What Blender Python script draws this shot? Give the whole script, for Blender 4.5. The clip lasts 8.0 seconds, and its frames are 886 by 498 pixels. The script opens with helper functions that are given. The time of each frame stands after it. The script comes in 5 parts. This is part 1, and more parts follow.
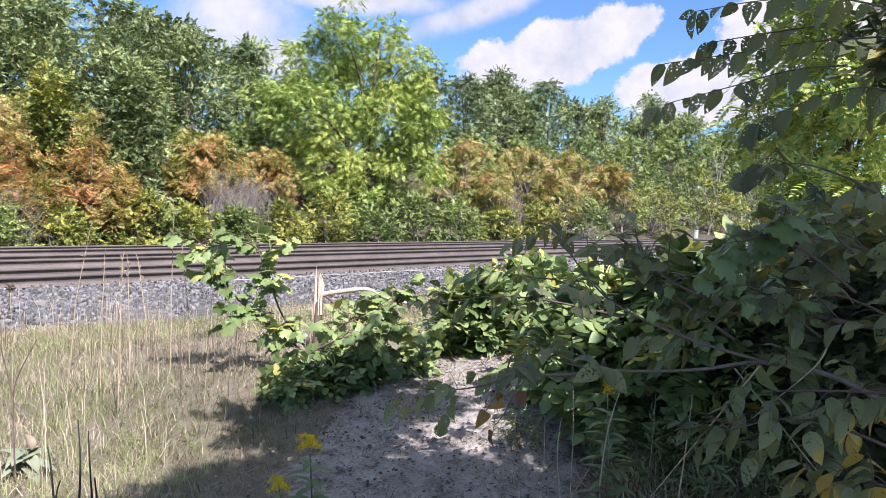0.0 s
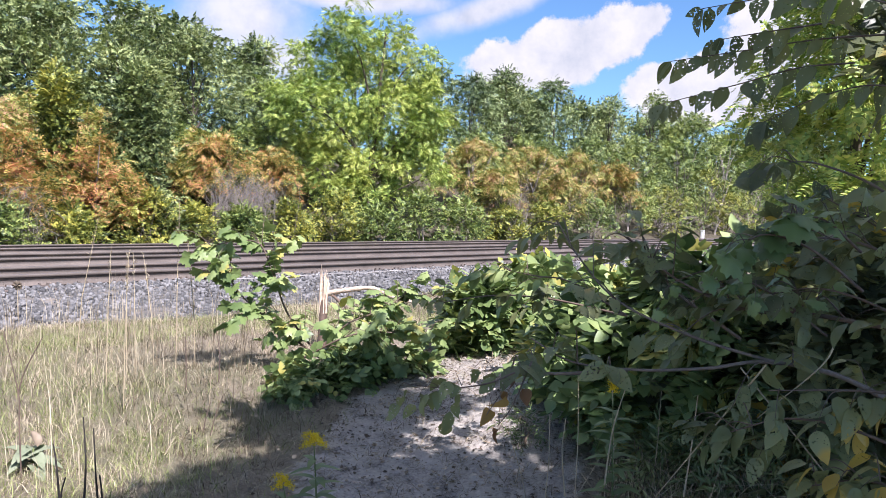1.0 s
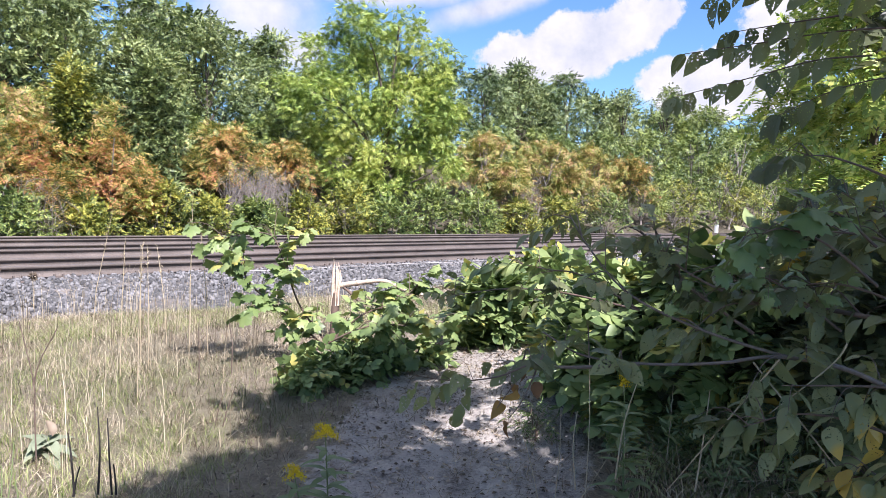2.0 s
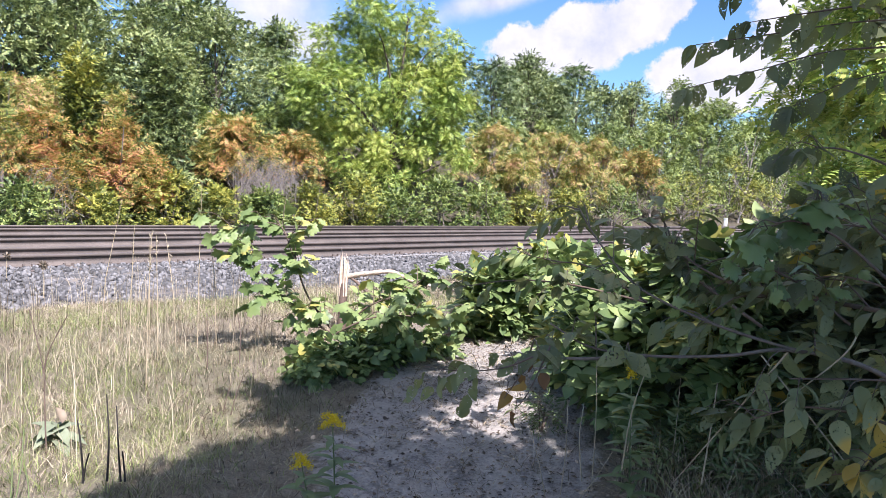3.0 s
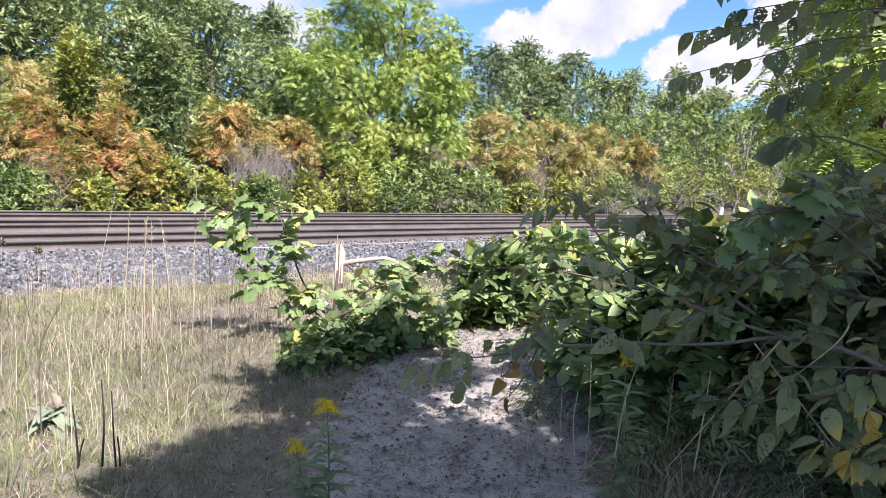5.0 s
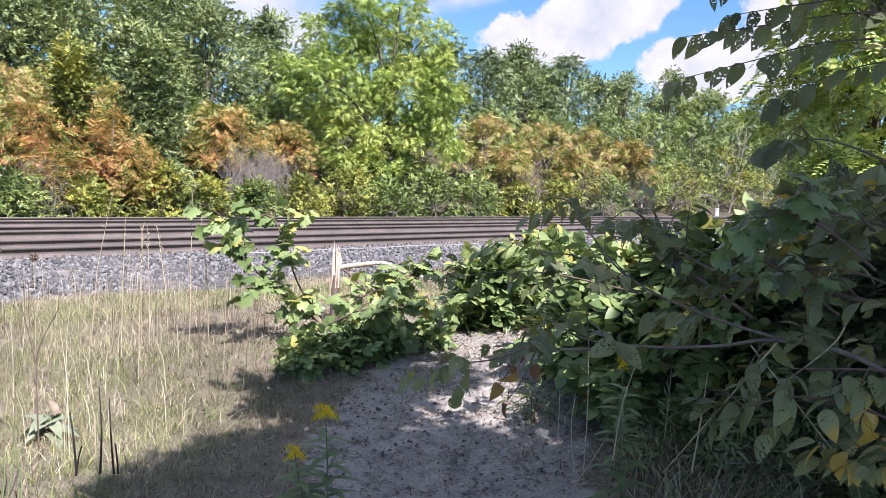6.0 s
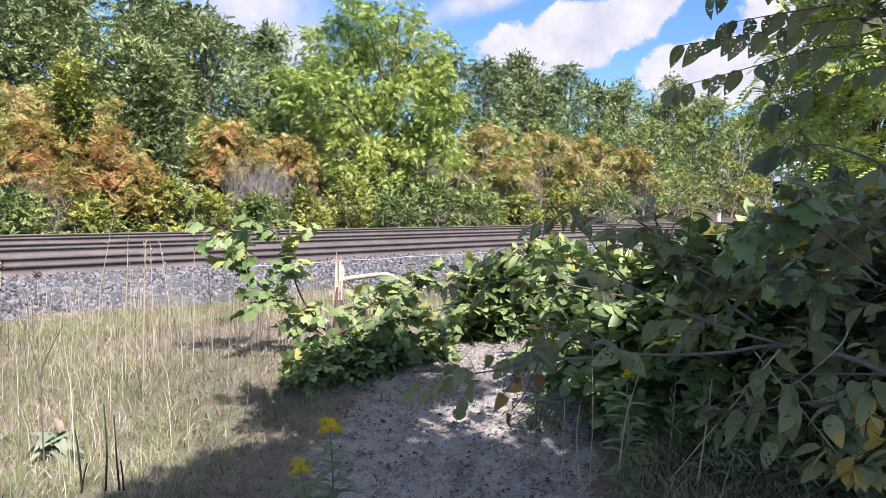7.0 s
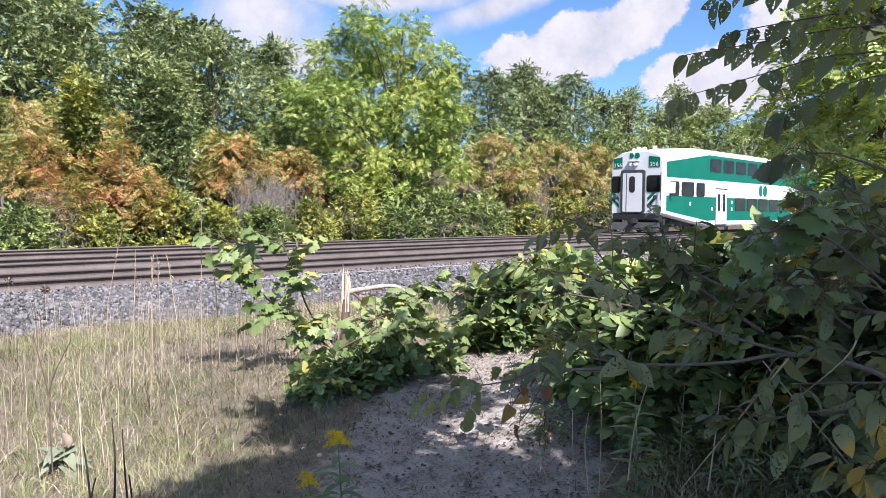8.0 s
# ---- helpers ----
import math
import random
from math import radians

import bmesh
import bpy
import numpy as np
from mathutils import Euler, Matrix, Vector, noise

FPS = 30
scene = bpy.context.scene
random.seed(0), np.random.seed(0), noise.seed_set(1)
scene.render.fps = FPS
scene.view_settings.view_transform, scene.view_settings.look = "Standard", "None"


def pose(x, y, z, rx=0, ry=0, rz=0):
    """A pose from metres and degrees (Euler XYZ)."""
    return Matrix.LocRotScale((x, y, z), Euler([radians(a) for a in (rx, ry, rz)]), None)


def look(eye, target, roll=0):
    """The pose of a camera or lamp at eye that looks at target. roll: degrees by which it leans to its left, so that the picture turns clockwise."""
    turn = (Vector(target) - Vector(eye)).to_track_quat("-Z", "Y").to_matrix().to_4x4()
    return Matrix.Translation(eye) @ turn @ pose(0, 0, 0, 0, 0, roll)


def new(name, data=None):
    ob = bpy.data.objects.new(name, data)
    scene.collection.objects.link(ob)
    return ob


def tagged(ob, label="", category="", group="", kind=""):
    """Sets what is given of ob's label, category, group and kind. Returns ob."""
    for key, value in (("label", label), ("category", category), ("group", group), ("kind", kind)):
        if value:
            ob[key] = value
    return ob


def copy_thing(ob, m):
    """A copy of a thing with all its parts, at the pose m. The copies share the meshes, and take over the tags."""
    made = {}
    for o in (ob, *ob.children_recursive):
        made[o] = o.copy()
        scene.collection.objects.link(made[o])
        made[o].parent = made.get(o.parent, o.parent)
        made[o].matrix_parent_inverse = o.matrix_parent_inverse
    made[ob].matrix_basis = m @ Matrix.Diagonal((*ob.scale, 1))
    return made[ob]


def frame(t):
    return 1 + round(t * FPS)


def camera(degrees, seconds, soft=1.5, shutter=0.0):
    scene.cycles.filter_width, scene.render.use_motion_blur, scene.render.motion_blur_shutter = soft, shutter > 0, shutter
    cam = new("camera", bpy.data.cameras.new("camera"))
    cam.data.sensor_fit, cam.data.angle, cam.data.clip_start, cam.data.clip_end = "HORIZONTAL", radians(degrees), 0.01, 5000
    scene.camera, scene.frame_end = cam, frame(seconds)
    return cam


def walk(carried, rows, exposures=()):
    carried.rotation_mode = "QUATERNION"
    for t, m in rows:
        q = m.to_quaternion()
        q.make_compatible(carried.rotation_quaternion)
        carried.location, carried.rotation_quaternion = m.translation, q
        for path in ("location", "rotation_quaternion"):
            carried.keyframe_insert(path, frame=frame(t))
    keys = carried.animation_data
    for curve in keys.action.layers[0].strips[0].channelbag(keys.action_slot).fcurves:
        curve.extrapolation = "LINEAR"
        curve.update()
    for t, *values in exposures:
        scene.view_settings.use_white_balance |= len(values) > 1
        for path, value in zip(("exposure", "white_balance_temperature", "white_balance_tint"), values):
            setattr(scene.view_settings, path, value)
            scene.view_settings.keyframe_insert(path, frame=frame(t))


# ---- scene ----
# ---- camera ----
cam = camera(60.0, 8.0, soft=0.5)
EYE = 1.4


def turn(yaw, pitch, roll, dx=0.0, dy=0.0, dz=0.0):
    return pose(dx, dy, EYE + dz, 0, 0, yaw) @ pose(0, 0, 0, 90 + pitch, 0, 0) @ pose(0, 0, 0, 0, 0, -roll)


walk(cam, [
    (0, turn(-48.56, -2.39, -1.38, -0.013, -0.001, 0.011)),
    (0.5, turn(-48.34, -2.4, -1.47, -0.013, -0.001, 0.008)),
    (1, turn(-48.14, -2.44, -1.51, -0.008, 0, 0.006)),
    (1.5, turn(-47.73, -2.69, -1.6, -0.006, -0.001, 0.005)),
    (3, turn(-46.67, -3.6, -2.08, -0.006, -0.001, 0.001)),
    (3.5, turn(-46.74, -4.05, -2.31, -0.003, 0, -0.001)),
    (4, turn(-46.79, -4.41, -2.4, 0, 0, 0)),
    (4.5, turn(-46.9, -4.53, -2.46, -0.001, -0.002, -0.001)),
    (6, turn(-47.26, -4.27, -1.94, -0.009, -0.006, 0.005)),
    (6.5, turn(-47.18, -3.95, -1.46, -0.01, -0.009, 0.008)),
    (7, turn(-47.05, -3.54, -0.95, -0.011, -0.011, 0.01)),
    (7.5, turn(-46.89, -3.1, -0.64, -0.013, -0.012, 0.012)),
    (8, turn(-46.56, -2.75, -0.37, -0.012, -0.014, 0.014)),
], exposures=[(0.0, 1.20, 6200, 21), (1.5, 1.25, 6200, 21), (3.5, 1.33, 6200, 21), (4.5, 1.33, 6200, 21), (6.5, 1.23, 6200, 21), (8.0, 1.14, 6200, 21)])

# ---- light ----
SUN_EL, SUN_X, SUN_Y = 50.0, -0.35, -0.94
sun = new("sun", bpy.data.lights.new("sun", "SUN"))
sun.data.energy, sun.data.angle, sun.data.color = 5.0, radians(0.6), (1.0, 0.975, 0.94)
sun.matrix_world = look((SUN_X * 50, SUN_Y * 50, 50 * math.tan(radians(SUN_EL))), (0, 0, 0))


class Nodes:
    """Short hand for node trees."""

    def __init__(self, tree):
        self.t = tree
        tree.nodes.clear()

    def add(self, kind, **kw):
        n = self.t.nodes.new(kind)
        for k, v in kw.items():
            if k == "operation":
                n.operation = v
            elif k == "data_type":
                n.data_type = v
            elif k == "blend_type":
                n.blend_type = v
        return n

    def put(self, sock, v):
        if isinstance(v, bpy.types.NodeSocket):
            self.t.links.new(v, sock)
        else:
            sock.default_value = v

    def math(self, op, a, b=0.0, c=0.0, clamp=False):
        n = self.add("ShaderNodeMath", operation=op)
        n.use_clamp = clamp
        for s, v in zip(n.inputs, (a, b, c)):
            self.put(s, v)
        return n.outputs[0]

    def vec(self, op, a, b):
        n = self.add("ShaderNodeVectorMath", operation=op)
        self.put(n.inputs[0], a)
        self.put(n.inputs[1], b)
        return n.outputs["Value"] if op in ("DOT_PRODUCT", "LENGTH") else n.outputs[0]

    def noise(self, vector, scale, detail=3.0, rough=0.55):
        n = self.add("ShaderNodeTexNoise")
        self.put(n.inputs["Vector"], vector)
        self.put(n.inputs["Scale"], scale)
        n.inputs["Detail"].default_value, n.inputs["Roughness"].default_value = detail, rough
        return n.outputs[0]

    def ramp(self, fac, stops):
        n = self.add("ShaderNodeValToRGB")
        e = n.color_ramp.elements
        while len(e) < len(stops):
            e.new(0.5)
        for el, (p, c) in zip(e, stops):
            el.position = p
            el.color = (*c, 1) if len(c) == 3 else c
        self.put(n.inputs[0], fac)
        return n.outputs[0]

    def mix(self, fac, a, b, mode="MIX"):
        n = self.add("ShaderNodeMix", data_type="RGBA", blend_type=mode)
        self.put(n.inputs[0], fac)
        self.put(n.inputs[6], a if isinstance(a, bpy.types.NodeSocket) else (*a, 1))
        self.put(n.inputs[7], b if isinstance(b, bpy.types.NodeSocket) else (*b, 1))
        return n.outputs[2]

    def step(self, v, lo, hi):
        n = self.add("ShaderNodeMapRange")
        n.interpolation_type = "SMOOTHSTEP"
        self.put(n.inputs[0], v)
        n.inputs[1].default_value, n.inputs[2].default_value = lo, hi
        return n.outputs[0]


def build_world():
    w = bpy.data.worlds.new("sky")
    scene.world = w
    w.use_nodes = True
    n = Nodes(w.node_tree)
    d = n.add("ShaderNodeTexCoord").outputs["Generated"]
    sky = n.add("ShaderNodeTexSky")
    sky.sky_type, sky.sun_disc = "NISHITA", False
    sky.sun_elevation, sky.sun_rotation = radians(SUN_EL), math.atan2(SUN_X, SUN_Y)
    sky.air_density, sky.dust_density, sky.ozone_density = 1.0, 0.0, 2.4
    soft = n.noise(d, 7.0, 6.0, 0.6)
    puff = n.noise(d, 22.0, 6.0, 0.62)

    def blob(c, wide, high, lean=0.0):
        c = Vector(c).normalized()
        a = c.cross(Vector((0, 0, 1))).normalized()
        b = a.cross(c)
        a, b = a * math.cos(lean) + b * math.sin(lean), b * math.cos(lean) - a * math.sin(lean)
        off = n.vec("SUBTRACT", d, tuple(c))
        u = n.math("DIVIDE", n.vec("DOT_PRODUCT", off, tuple(a)), wide)
        v = n.math("DIVIDE", n.vec("DOT_PRODUCT", off, tuple(b)), high)
        return n.math("SUBTRACT", 1.0, n.math("SQRT", n.math("ADD", n.math("MULTIPLY", u, u), n.math("MULTIPLY", v, v))))

    def union(items):
        m = items[0]
        for i in items[1:]:
            m = n.math("MAXIMUM", m, i)
        return m

    cumulus = union([
        blob((0.786, 0.588, 0.191), 0.075, 0.036), blob((0.816, 0.54, 0.206), 0.075, 0.046, 0.3),
        blob((0.842, 0.492, 0.222), 0.075, 0.036, 0.35), blob((0.858, 0.455, 0.239), 0.036, 0.024, 0.4),
        blob((0.887, 0.43, 0.171), 0.06, 0.03, 0.2), blob((0.914, 0.373, 0.159), 0.10, 0.05, 0.2), blob((0.929, 0.296, 0.222), 0.09, 0.06, 0.2)])
    veil = union([
        blob((0.539, 0.81, 0.231), 0.1, 0.075), blob((0.578, 0.793, 0.192), 0.065, 0.05), blob((0.646, 0.716, 0.264), 0.16, 0.02),
        blob((0.749, 0.611, 0.257), 0.13, 0.024, 0.3), blob((0.436, 0.873, 0.22), 0.05, 0.012)])
    hard = n.step(n.math("ADD", cumulus, n.math("MULTIPLY", n.math("SUBTRACT", puff, 0.5), 1.3)), 0.0, 0.22)
    thin = n.step(n.math("ADD", veil, n.math("MULTIPLY", n.math("SUBTRACT", soft, 0.5), 1.5)), 0.0, 0.8)
    far = n.step(soft, 0.42, 0.6)
    z = n.math("ABSOLUTE", n.vec("DOT_PRODUCT", d, (0, 0, 1)))
    high = n.math("MULTIPLY", far, n.step(z, 0.42, 0.6))
    cover = n.math("MAXIMUM", hard, n.math("MULTIPLY", n.math("MAXIMUM", thin, high), 0.92))
    body = n.ramp(n.math("ADD", n.math("MULTIPLY", puff, 0.7), n.math("MULTIPLY", soft, 0.3)), [(0.3, (0.66, 0.72, 0.82)), (0.6, (1.0, 1.0, 1.0))])
    blue = n.add("ShaderNodeBackground")
    n.put(blue.inputs[0], n.mix(1.0, sky.outputs[0], (0.72, 0.98, 1.16), "MULTIPLY"))
    blue.inputs[1].default_value = SKY
    white = n.add("ShaderNodeBackground")
    n.put(white.inputs[0], body)
    n.put(white.inputs[1], n.math("ADD", CLOUD, n.math("MULTIPLY", n.step(z, 0.38, 0.55), OVERHEAD - CLOUD)))
    m = n.add("ShaderNodeMixShader")
    n.put(m.inputs[0], cover)
    n.put(m.inputs[1], blue.outputs[0])
    n.put(m.inputs[2], white.outputs[0])
    n.put(n.add("ShaderNodeOutputWorld").inputs[0], m.outputs[0])


SKY, CLOUD, OVERHEAD = 0.065, 0.42, 0.55
build_world()


# ---- materials ----
def material(name):
    m = bpy.data.materials.new(name)
    m.use_nodes = True
    return m, Nodes(m.node_tree)


def finish(m, n, colour, rough=0.7, metal=0.0, bump=None, strength=0.3, dist=0.01, spec=0.5):
    p = n.add("ShaderNodeBsdfPrincipled")
    n.put(p.inputs["Base Color"], colour if isinstance(colour, bpy.types.NodeSocket) else (*colour, 1))
    n.put(p.inputs["Roughness"], rough)
    n.put(p.inputs["Metallic"], metal)
    n.put(p.inputs["Specular IOR Level"], spec)
    if bump is not None:
        b = n.add("ShaderNodeBump")
        b.inputs["Strength"].default_value, b.inputs["Distance"].default_value = strength, dist
        n.put(b.inputs["Height"], bump)
        n.put(p.inputs["Normal"], b.outputs[0])
    n.put(n.add("ShaderNodeOutputMaterial").inputs[0], p.outputs[0])
    return m


def leaf_material(name, stops, big=0.5, spread=0.45, sheer=0.35, rough=0.45, per_object=0.0, holes=0.0, small=9.0):
    """Leaves: hue drifts over the plant and from leaf to leaf; light shines through."""
    m, n = material(name)
    geo = n.add("ShaderNodeNewGeometry")
    pos = geo.outputs["Position"]
    info = n.add("ShaderNodeObjectInfo").outputs["Random"]
    f = n.math("MULTIPLY", n.math("SUBTRACT", n.noise(pos, big, 3.0, 0.6), 0.5), 2.3)
    f = n.math("ADD", f, n.math("MULTIPLY", n.math("SUBTRACT", geo.outputs["Random Per Island"], 0.5), spread))
    f = n.math("ADD", f, n.math("MULTIPLY", n.math("SUBTRACT", info, 0.5), per_object))
    f = n.math("ADD", f, 0.5, clamp=True)
    col = n.ramp(f, stops)
    vein = n.noise(pos, small * 6, 2.0)
    col = n.mix(n.math("MULTIPLY", vein, 0.35), col, n.mix(0.5, col, (0.9, 0.9, 0.8), "MULTIPLY"))
    p = n.add("ShaderNodeBsdfPrincipled")
    n.put(p.inputs["Base Color"], col)
    p.inputs["Roughness"].default_value = rough
    p.inputs["Specular IOR Level"].default_value = 0.4
    tr = n.add("ShaderNodeBsdfTranslucent")
    n.put(tr.inputs[0], n.mix(1.0, col, (1.0, 1.04, 0.7), "MULTIPLY"))
    mx = n.add("ShaderNodeMixShader")
    mx.inputs[0].default_value = sheer
    n.put(mx.inputs[1], p.outputs[0])
    n.put(mx.inputs[2], tr.outputs[0])
    out = mx.outputs[0]
    if holes:
        gone = n.add("ShaderNodeBsdfTransparent")
        h = n.add("ShaderNodeMixShader")
        n.put(h.inputs[0], n.math("GREATER_THAN", n.math("ADD", n.noise(pos, 150.0, 1.0, 0.4), n.math("MULTIPLY", n.noise(pos, 14.0), 0.45)), 1.0 - holes))
        n.put(h.inputs[1], out)
        n.put(h.inputs[2], gone.outputs[0])
        out = h.outputs[0]
    n.put(n.add("ShaderNodeOutputMaterial").inputs[0], out)
    return m


def plain(name, colour, rough=0.6, metal=0.0, vary=0.15, scale=4.0, fine=60.0, bump=0.2, spec=0.5):
    """One-coloured surfaces with soft dirt and fine grain."""
    m, n = material(name)
    pos = n.add("ShaderNodeTexCoord").outputs["Object"]
    a, b = n.noise(pos, scale, 4.0), n.noise(pos, fine, 3.0)
    dark = tuple(c * (1 - 2 * vary) for c in colour)
    light = tuple(min(1, c * (1 + vary)) for c in colour)
    col = n.ramp(n.math("ADD", n.math("MULTIPLY", a, 0.6), n.math("MULTIPLY", b, 0.4)), [(0.3, dark), (0.7, light)])
    return finish(m, n, col, rough, metal, b, bump, 0.004, spec)


WALNUT = leaf_material("walnut_leaves", [(0.0, (0.09, 0.16, 0.035)), (0.35, (0.23, 0.33, 0.075)), (0.7, (0.39, 0.48, 0.11)), (1.0, (0.54, 0.55, 0.16))], 0.35, 0.95, 0.22)
DARKGREEN = leaf_material("dark_leaves", [(0.0, (0.035, 0.06, 0.024)), (0.5, (0.17, 0.225, 0.085)), (1.0, (0.38, 0.42, 0.17))], 0.3, 1.0, 0.14)
GREYGREEN = leaf_material("locust_leaves", [(0.0, (0.035, 0.06, 0.028)), (0.5, (0.15, 0.21, 0.085)), (1.0, (0.34, 0.395, 0.17))], 0.3, 1.0, 0.14)
MIDGREEN = leaf_material("ash_leaves", [(0.0, (0.035, 0.065, 0.02)), (0.5, (0.15, 0.21, 0.06)), (1.0, (0.34, 0.385, 0.11))], 0.3, 1.0, 0.16)
SUMAC = leaf_material("sumac_leaves", [(0.0, (0.06, 0.09, 0.025)), (0.36, (0.22, 0.24, 0.055)), (0.56, (0.43, 0.34, 0.085)), (0.78, (0.56, 0.33, 0.13)), (1.0, (0.52, 0.22, 0.12))], 0.9, 0.95, 0.16, 0.5, 0.1)
SUMAC_OLIVE = leaf_material("turning_sumac_leaves", [(0.0, (0.1, 0.15, 0.04)), (0.4, (0.27, 0.3, 0.07)), (0.62, (0.42, 0.38, 0.1)), (0.84, (0.52, 0.36, 0.16)), (1.0, (0.5, 0.27, 0.18))], 0.8, 0.95, 0.16, 0.5, 0.1)
YELLOWGREEN = leaf_material("yellowing_leaves", [(0.0, (0.045, 0.07, 0.02)), (0.5, (0.18, 0.215, 0.045)), (1.0, (0.42, 0.39, 0.08))], 0.8, 1.0, 0.14)
VINE = leaf_material("grape_leaves", [(0.0, (0.07, 0.115, 0.04)), (0.5, (0.175, 0.24, 0.085)), (0.93, (0.31, 0.37, 0.15)), (1.0, (0.42, 0.38, 0.11))], 2.2, 0.9, 0.26, 0.42, 0.3)
THICKET = leaf_material("thicket_leaves", [(0.0, (0.065, 0.078, 0.045)), (0.5, (0.155, 0.175, 0.08)), (0.94, (0.28, 0.29, 0.13)), (1.0, (0.5, 0.34, 0.07))], 1.6, 0.95, 0.34, 0.42, 0.3, 0.1)
WEED = leaf_material("weed_leaves", [(0.0, (0.1, 0.14, 0.06)), (0.6, (0.17, 0.22, 0.09)), (1.0, (0.26, 0.29, 0.13))], 2.0, 0.6, 0.3)
DEADLEAF = leaf_material("dead_leaves", [(0.0, (0.1, 0.045, 0.02)), (0.5, (0.2, 0.1, 0.04)), (1.0, (0.4, 0.24, 0.05))], 3.0, 0.6, 0.2, 0.7, 0.6)
LITTER = leaf_material("leaf_litter", [(0.0, (0.07, 0.052, 0.038)), (0.6, (0.18, 0.14, 0.1)), (1.0, (0.4, 0.33, 0.25))], 3.0, 1.0, 0.1, 0.9)
FLOWER = leaf_material("goldenrod_flowers", [(0.0, (0.55, 0.4, 0.015)), (1.0, (0.85, 0.64, 0.03))], 9.0, 0.6, 0.3, 0.7)
STRAW = leaf_material("dry_grass", [(0.0, (0.085, 0.064, 0.042)), (0.35, (0.22, 0.172, 0.115)), (0.7, (0.38, 0.31, 0.215)), (1.0, (0.54, 0.46, 0.335))], 0.9, 1.5, 0.2, 0.7)
GREENGRASS = leaf_material("green_grass", [(0.0, (0.07, 0.095, 0.03)), (0.5, (0.19, 0.225, 0.07)), (1.0, (0.36, 0.38, 0.16))], 0.9, 1.1, 0.2, 0.6)
MULLEIN = leaf_material("felted_leaves", [(0.0, (0.14, 0.165, 0.1)), (1.0, (0.25, 0.28, 0.185))], 6.0, 0.6, 0.15, 0.9)
BARK = plain("bark", (0.11, 0.085, 0.065), 0.9, 0.0, 0.3, 6.0, 40.0, 0.8)
TWIG = plain("grey_twigs", (0.26, 0.225, 0.2), 0.9, 0.0, 0.25, 8.0)
STEM = plain("brown_stems", (0.14, 0.095, 0.07), 0.7, 0.0, 0.3, 14.0)
GREYSTEM = plain("grey_bark", (0.17, 0.13, 0.105), 0.75, 0.0, 0.25, 14.0)
BLACKSTEM = plain("blackened_stems", (0.03, 0.024, 0.02), 0.8, 0.0, 0.3, 14.0)
TAN = plain("dry_stalks", (0.42, 0.34, 0.22), 0.8, 0.0, 0.25, 14.0)
PALEWOOD = plain("splintered_wood", (0.62, 0.48, 0.36), 0.8, 0.0, 0.25, 30.0, 120.0, 0.6)
RUST = plain("rusty_steel", (0.15, 0.122, 0.105), 0.65, 0.3, 0.25, 1.3, 50.0, 0.3)
# near-black brown that stands in for the shade under the rail heads
UNDERSHADE = plain("rail_undershade", (0.035, 0.026, 0.023), 0.85, 0.1, 0.25, 1.3, 50.0, 0.3)
RAILHEAD = plain("worn_steel", (0.36, 0.32, 0.29), 0.4, 0.8, 0.2, 1.0, 70.0, 0.1)
TIEWOOD = plain("sleeper_timber", (0.13, 0.1, 0.085), 0.9, 0.0, 0.3, 3.0, 40.0, 0.7)
WHITE = plain("white_paint", (0.66, 0.67, 0.67), 0.35, 0.0, 0.05, 0.8, 30.0, 0.02)
GREEN = plain("green_paint", (0.0, 0.13, 0.082), 0.5, 0.0, 0.08, 0.8, 30.0, 0.02, 0.2)
DARK = plain("dark_rubber", (0.02, 0.021, 0.022), 0.6, 0.0, 0.2, 3.0)
GREY = plain("grey_steel", (0.085, 0.085, 0.085), 0.5, 0.4, 0.2, 3.0)
LAMP = plain("lamp_glass", (0.7, 0.7, 0.68), 0.15, 0.0, 0.05, 3.0)
POSTWHITE = plain("white_post_paint", (0.75, 0.75, 0.73), 0.6)
CABLE = plain("pale_cable", (0.3, 0.28, 0.265), 0.7, 0.0, 0.3, 2.0)


def glass_material():
    m, n = material("tinted_glass")
    pos = n.add("ShaderNodeTexCoord").outputs["Object"]
    return finish(m, n, n.ramp(n.noise(pos, 1.2, 3.0), [(0.35, (0.003, 0.004, 0.005)), (0.65, (0.02, 0.022, 0.024))]), 0.03, 0.0, None, spec=0.14)


GLASS = glass_material()


def ballast_material():
    m, n = material("crushed_stone")
    geo = n.add("ShaderNodeNewGeometry")
    pos = geo.outputs["Position"]
    f = n.math("ADD", n.math("MULTIPLY", geo.outputs["Random Per Island"], 0.6), n.math("MULTIPLY", n.noise(pos, 30.0), 0.4))
    col = n.ramp(f, [(0.1, (0.04, 0.04, 0.04)), (0.5, (0.115, 0.112, 0.112)), (0.9, (0.25, 0.242, 0.238))])
    return finish(m, n, col, 0.9, 0.0, n.noise(pos, 90.0), 0.6, 0.01)


BALLAST = ballast_material()


def bed_material():
    m, n = material("ballast_bed_stone")
    pos = n.add("ShaderNodeNewGeometry").outputs["Position"]
    v = n.add("ShaderNodeTexVoronoi")
    n.put(v.inputs["Vector"], pos)
    v.inputs["Scale"].default_value = 17.0
    col = n.ramp(n.math("MULTIPLY", v.outputs["Color"], 1.0), [(0.0, (0.03, 0.03, 0.03)), (0.6, (0.085, 0.083, 0.08)), (1.0, (0.17, 0.165, 0.16))])
    col = n.mix(n.step(n.noise(pos, 0.7, 4.0), 0.5, 0.75), col, (0.2, 0.17, 0.14))
    return finish(m, n, col, 0.95, 0.0, v.outputs["Distance"], 1.0, 0.03)


BED = bed_material()


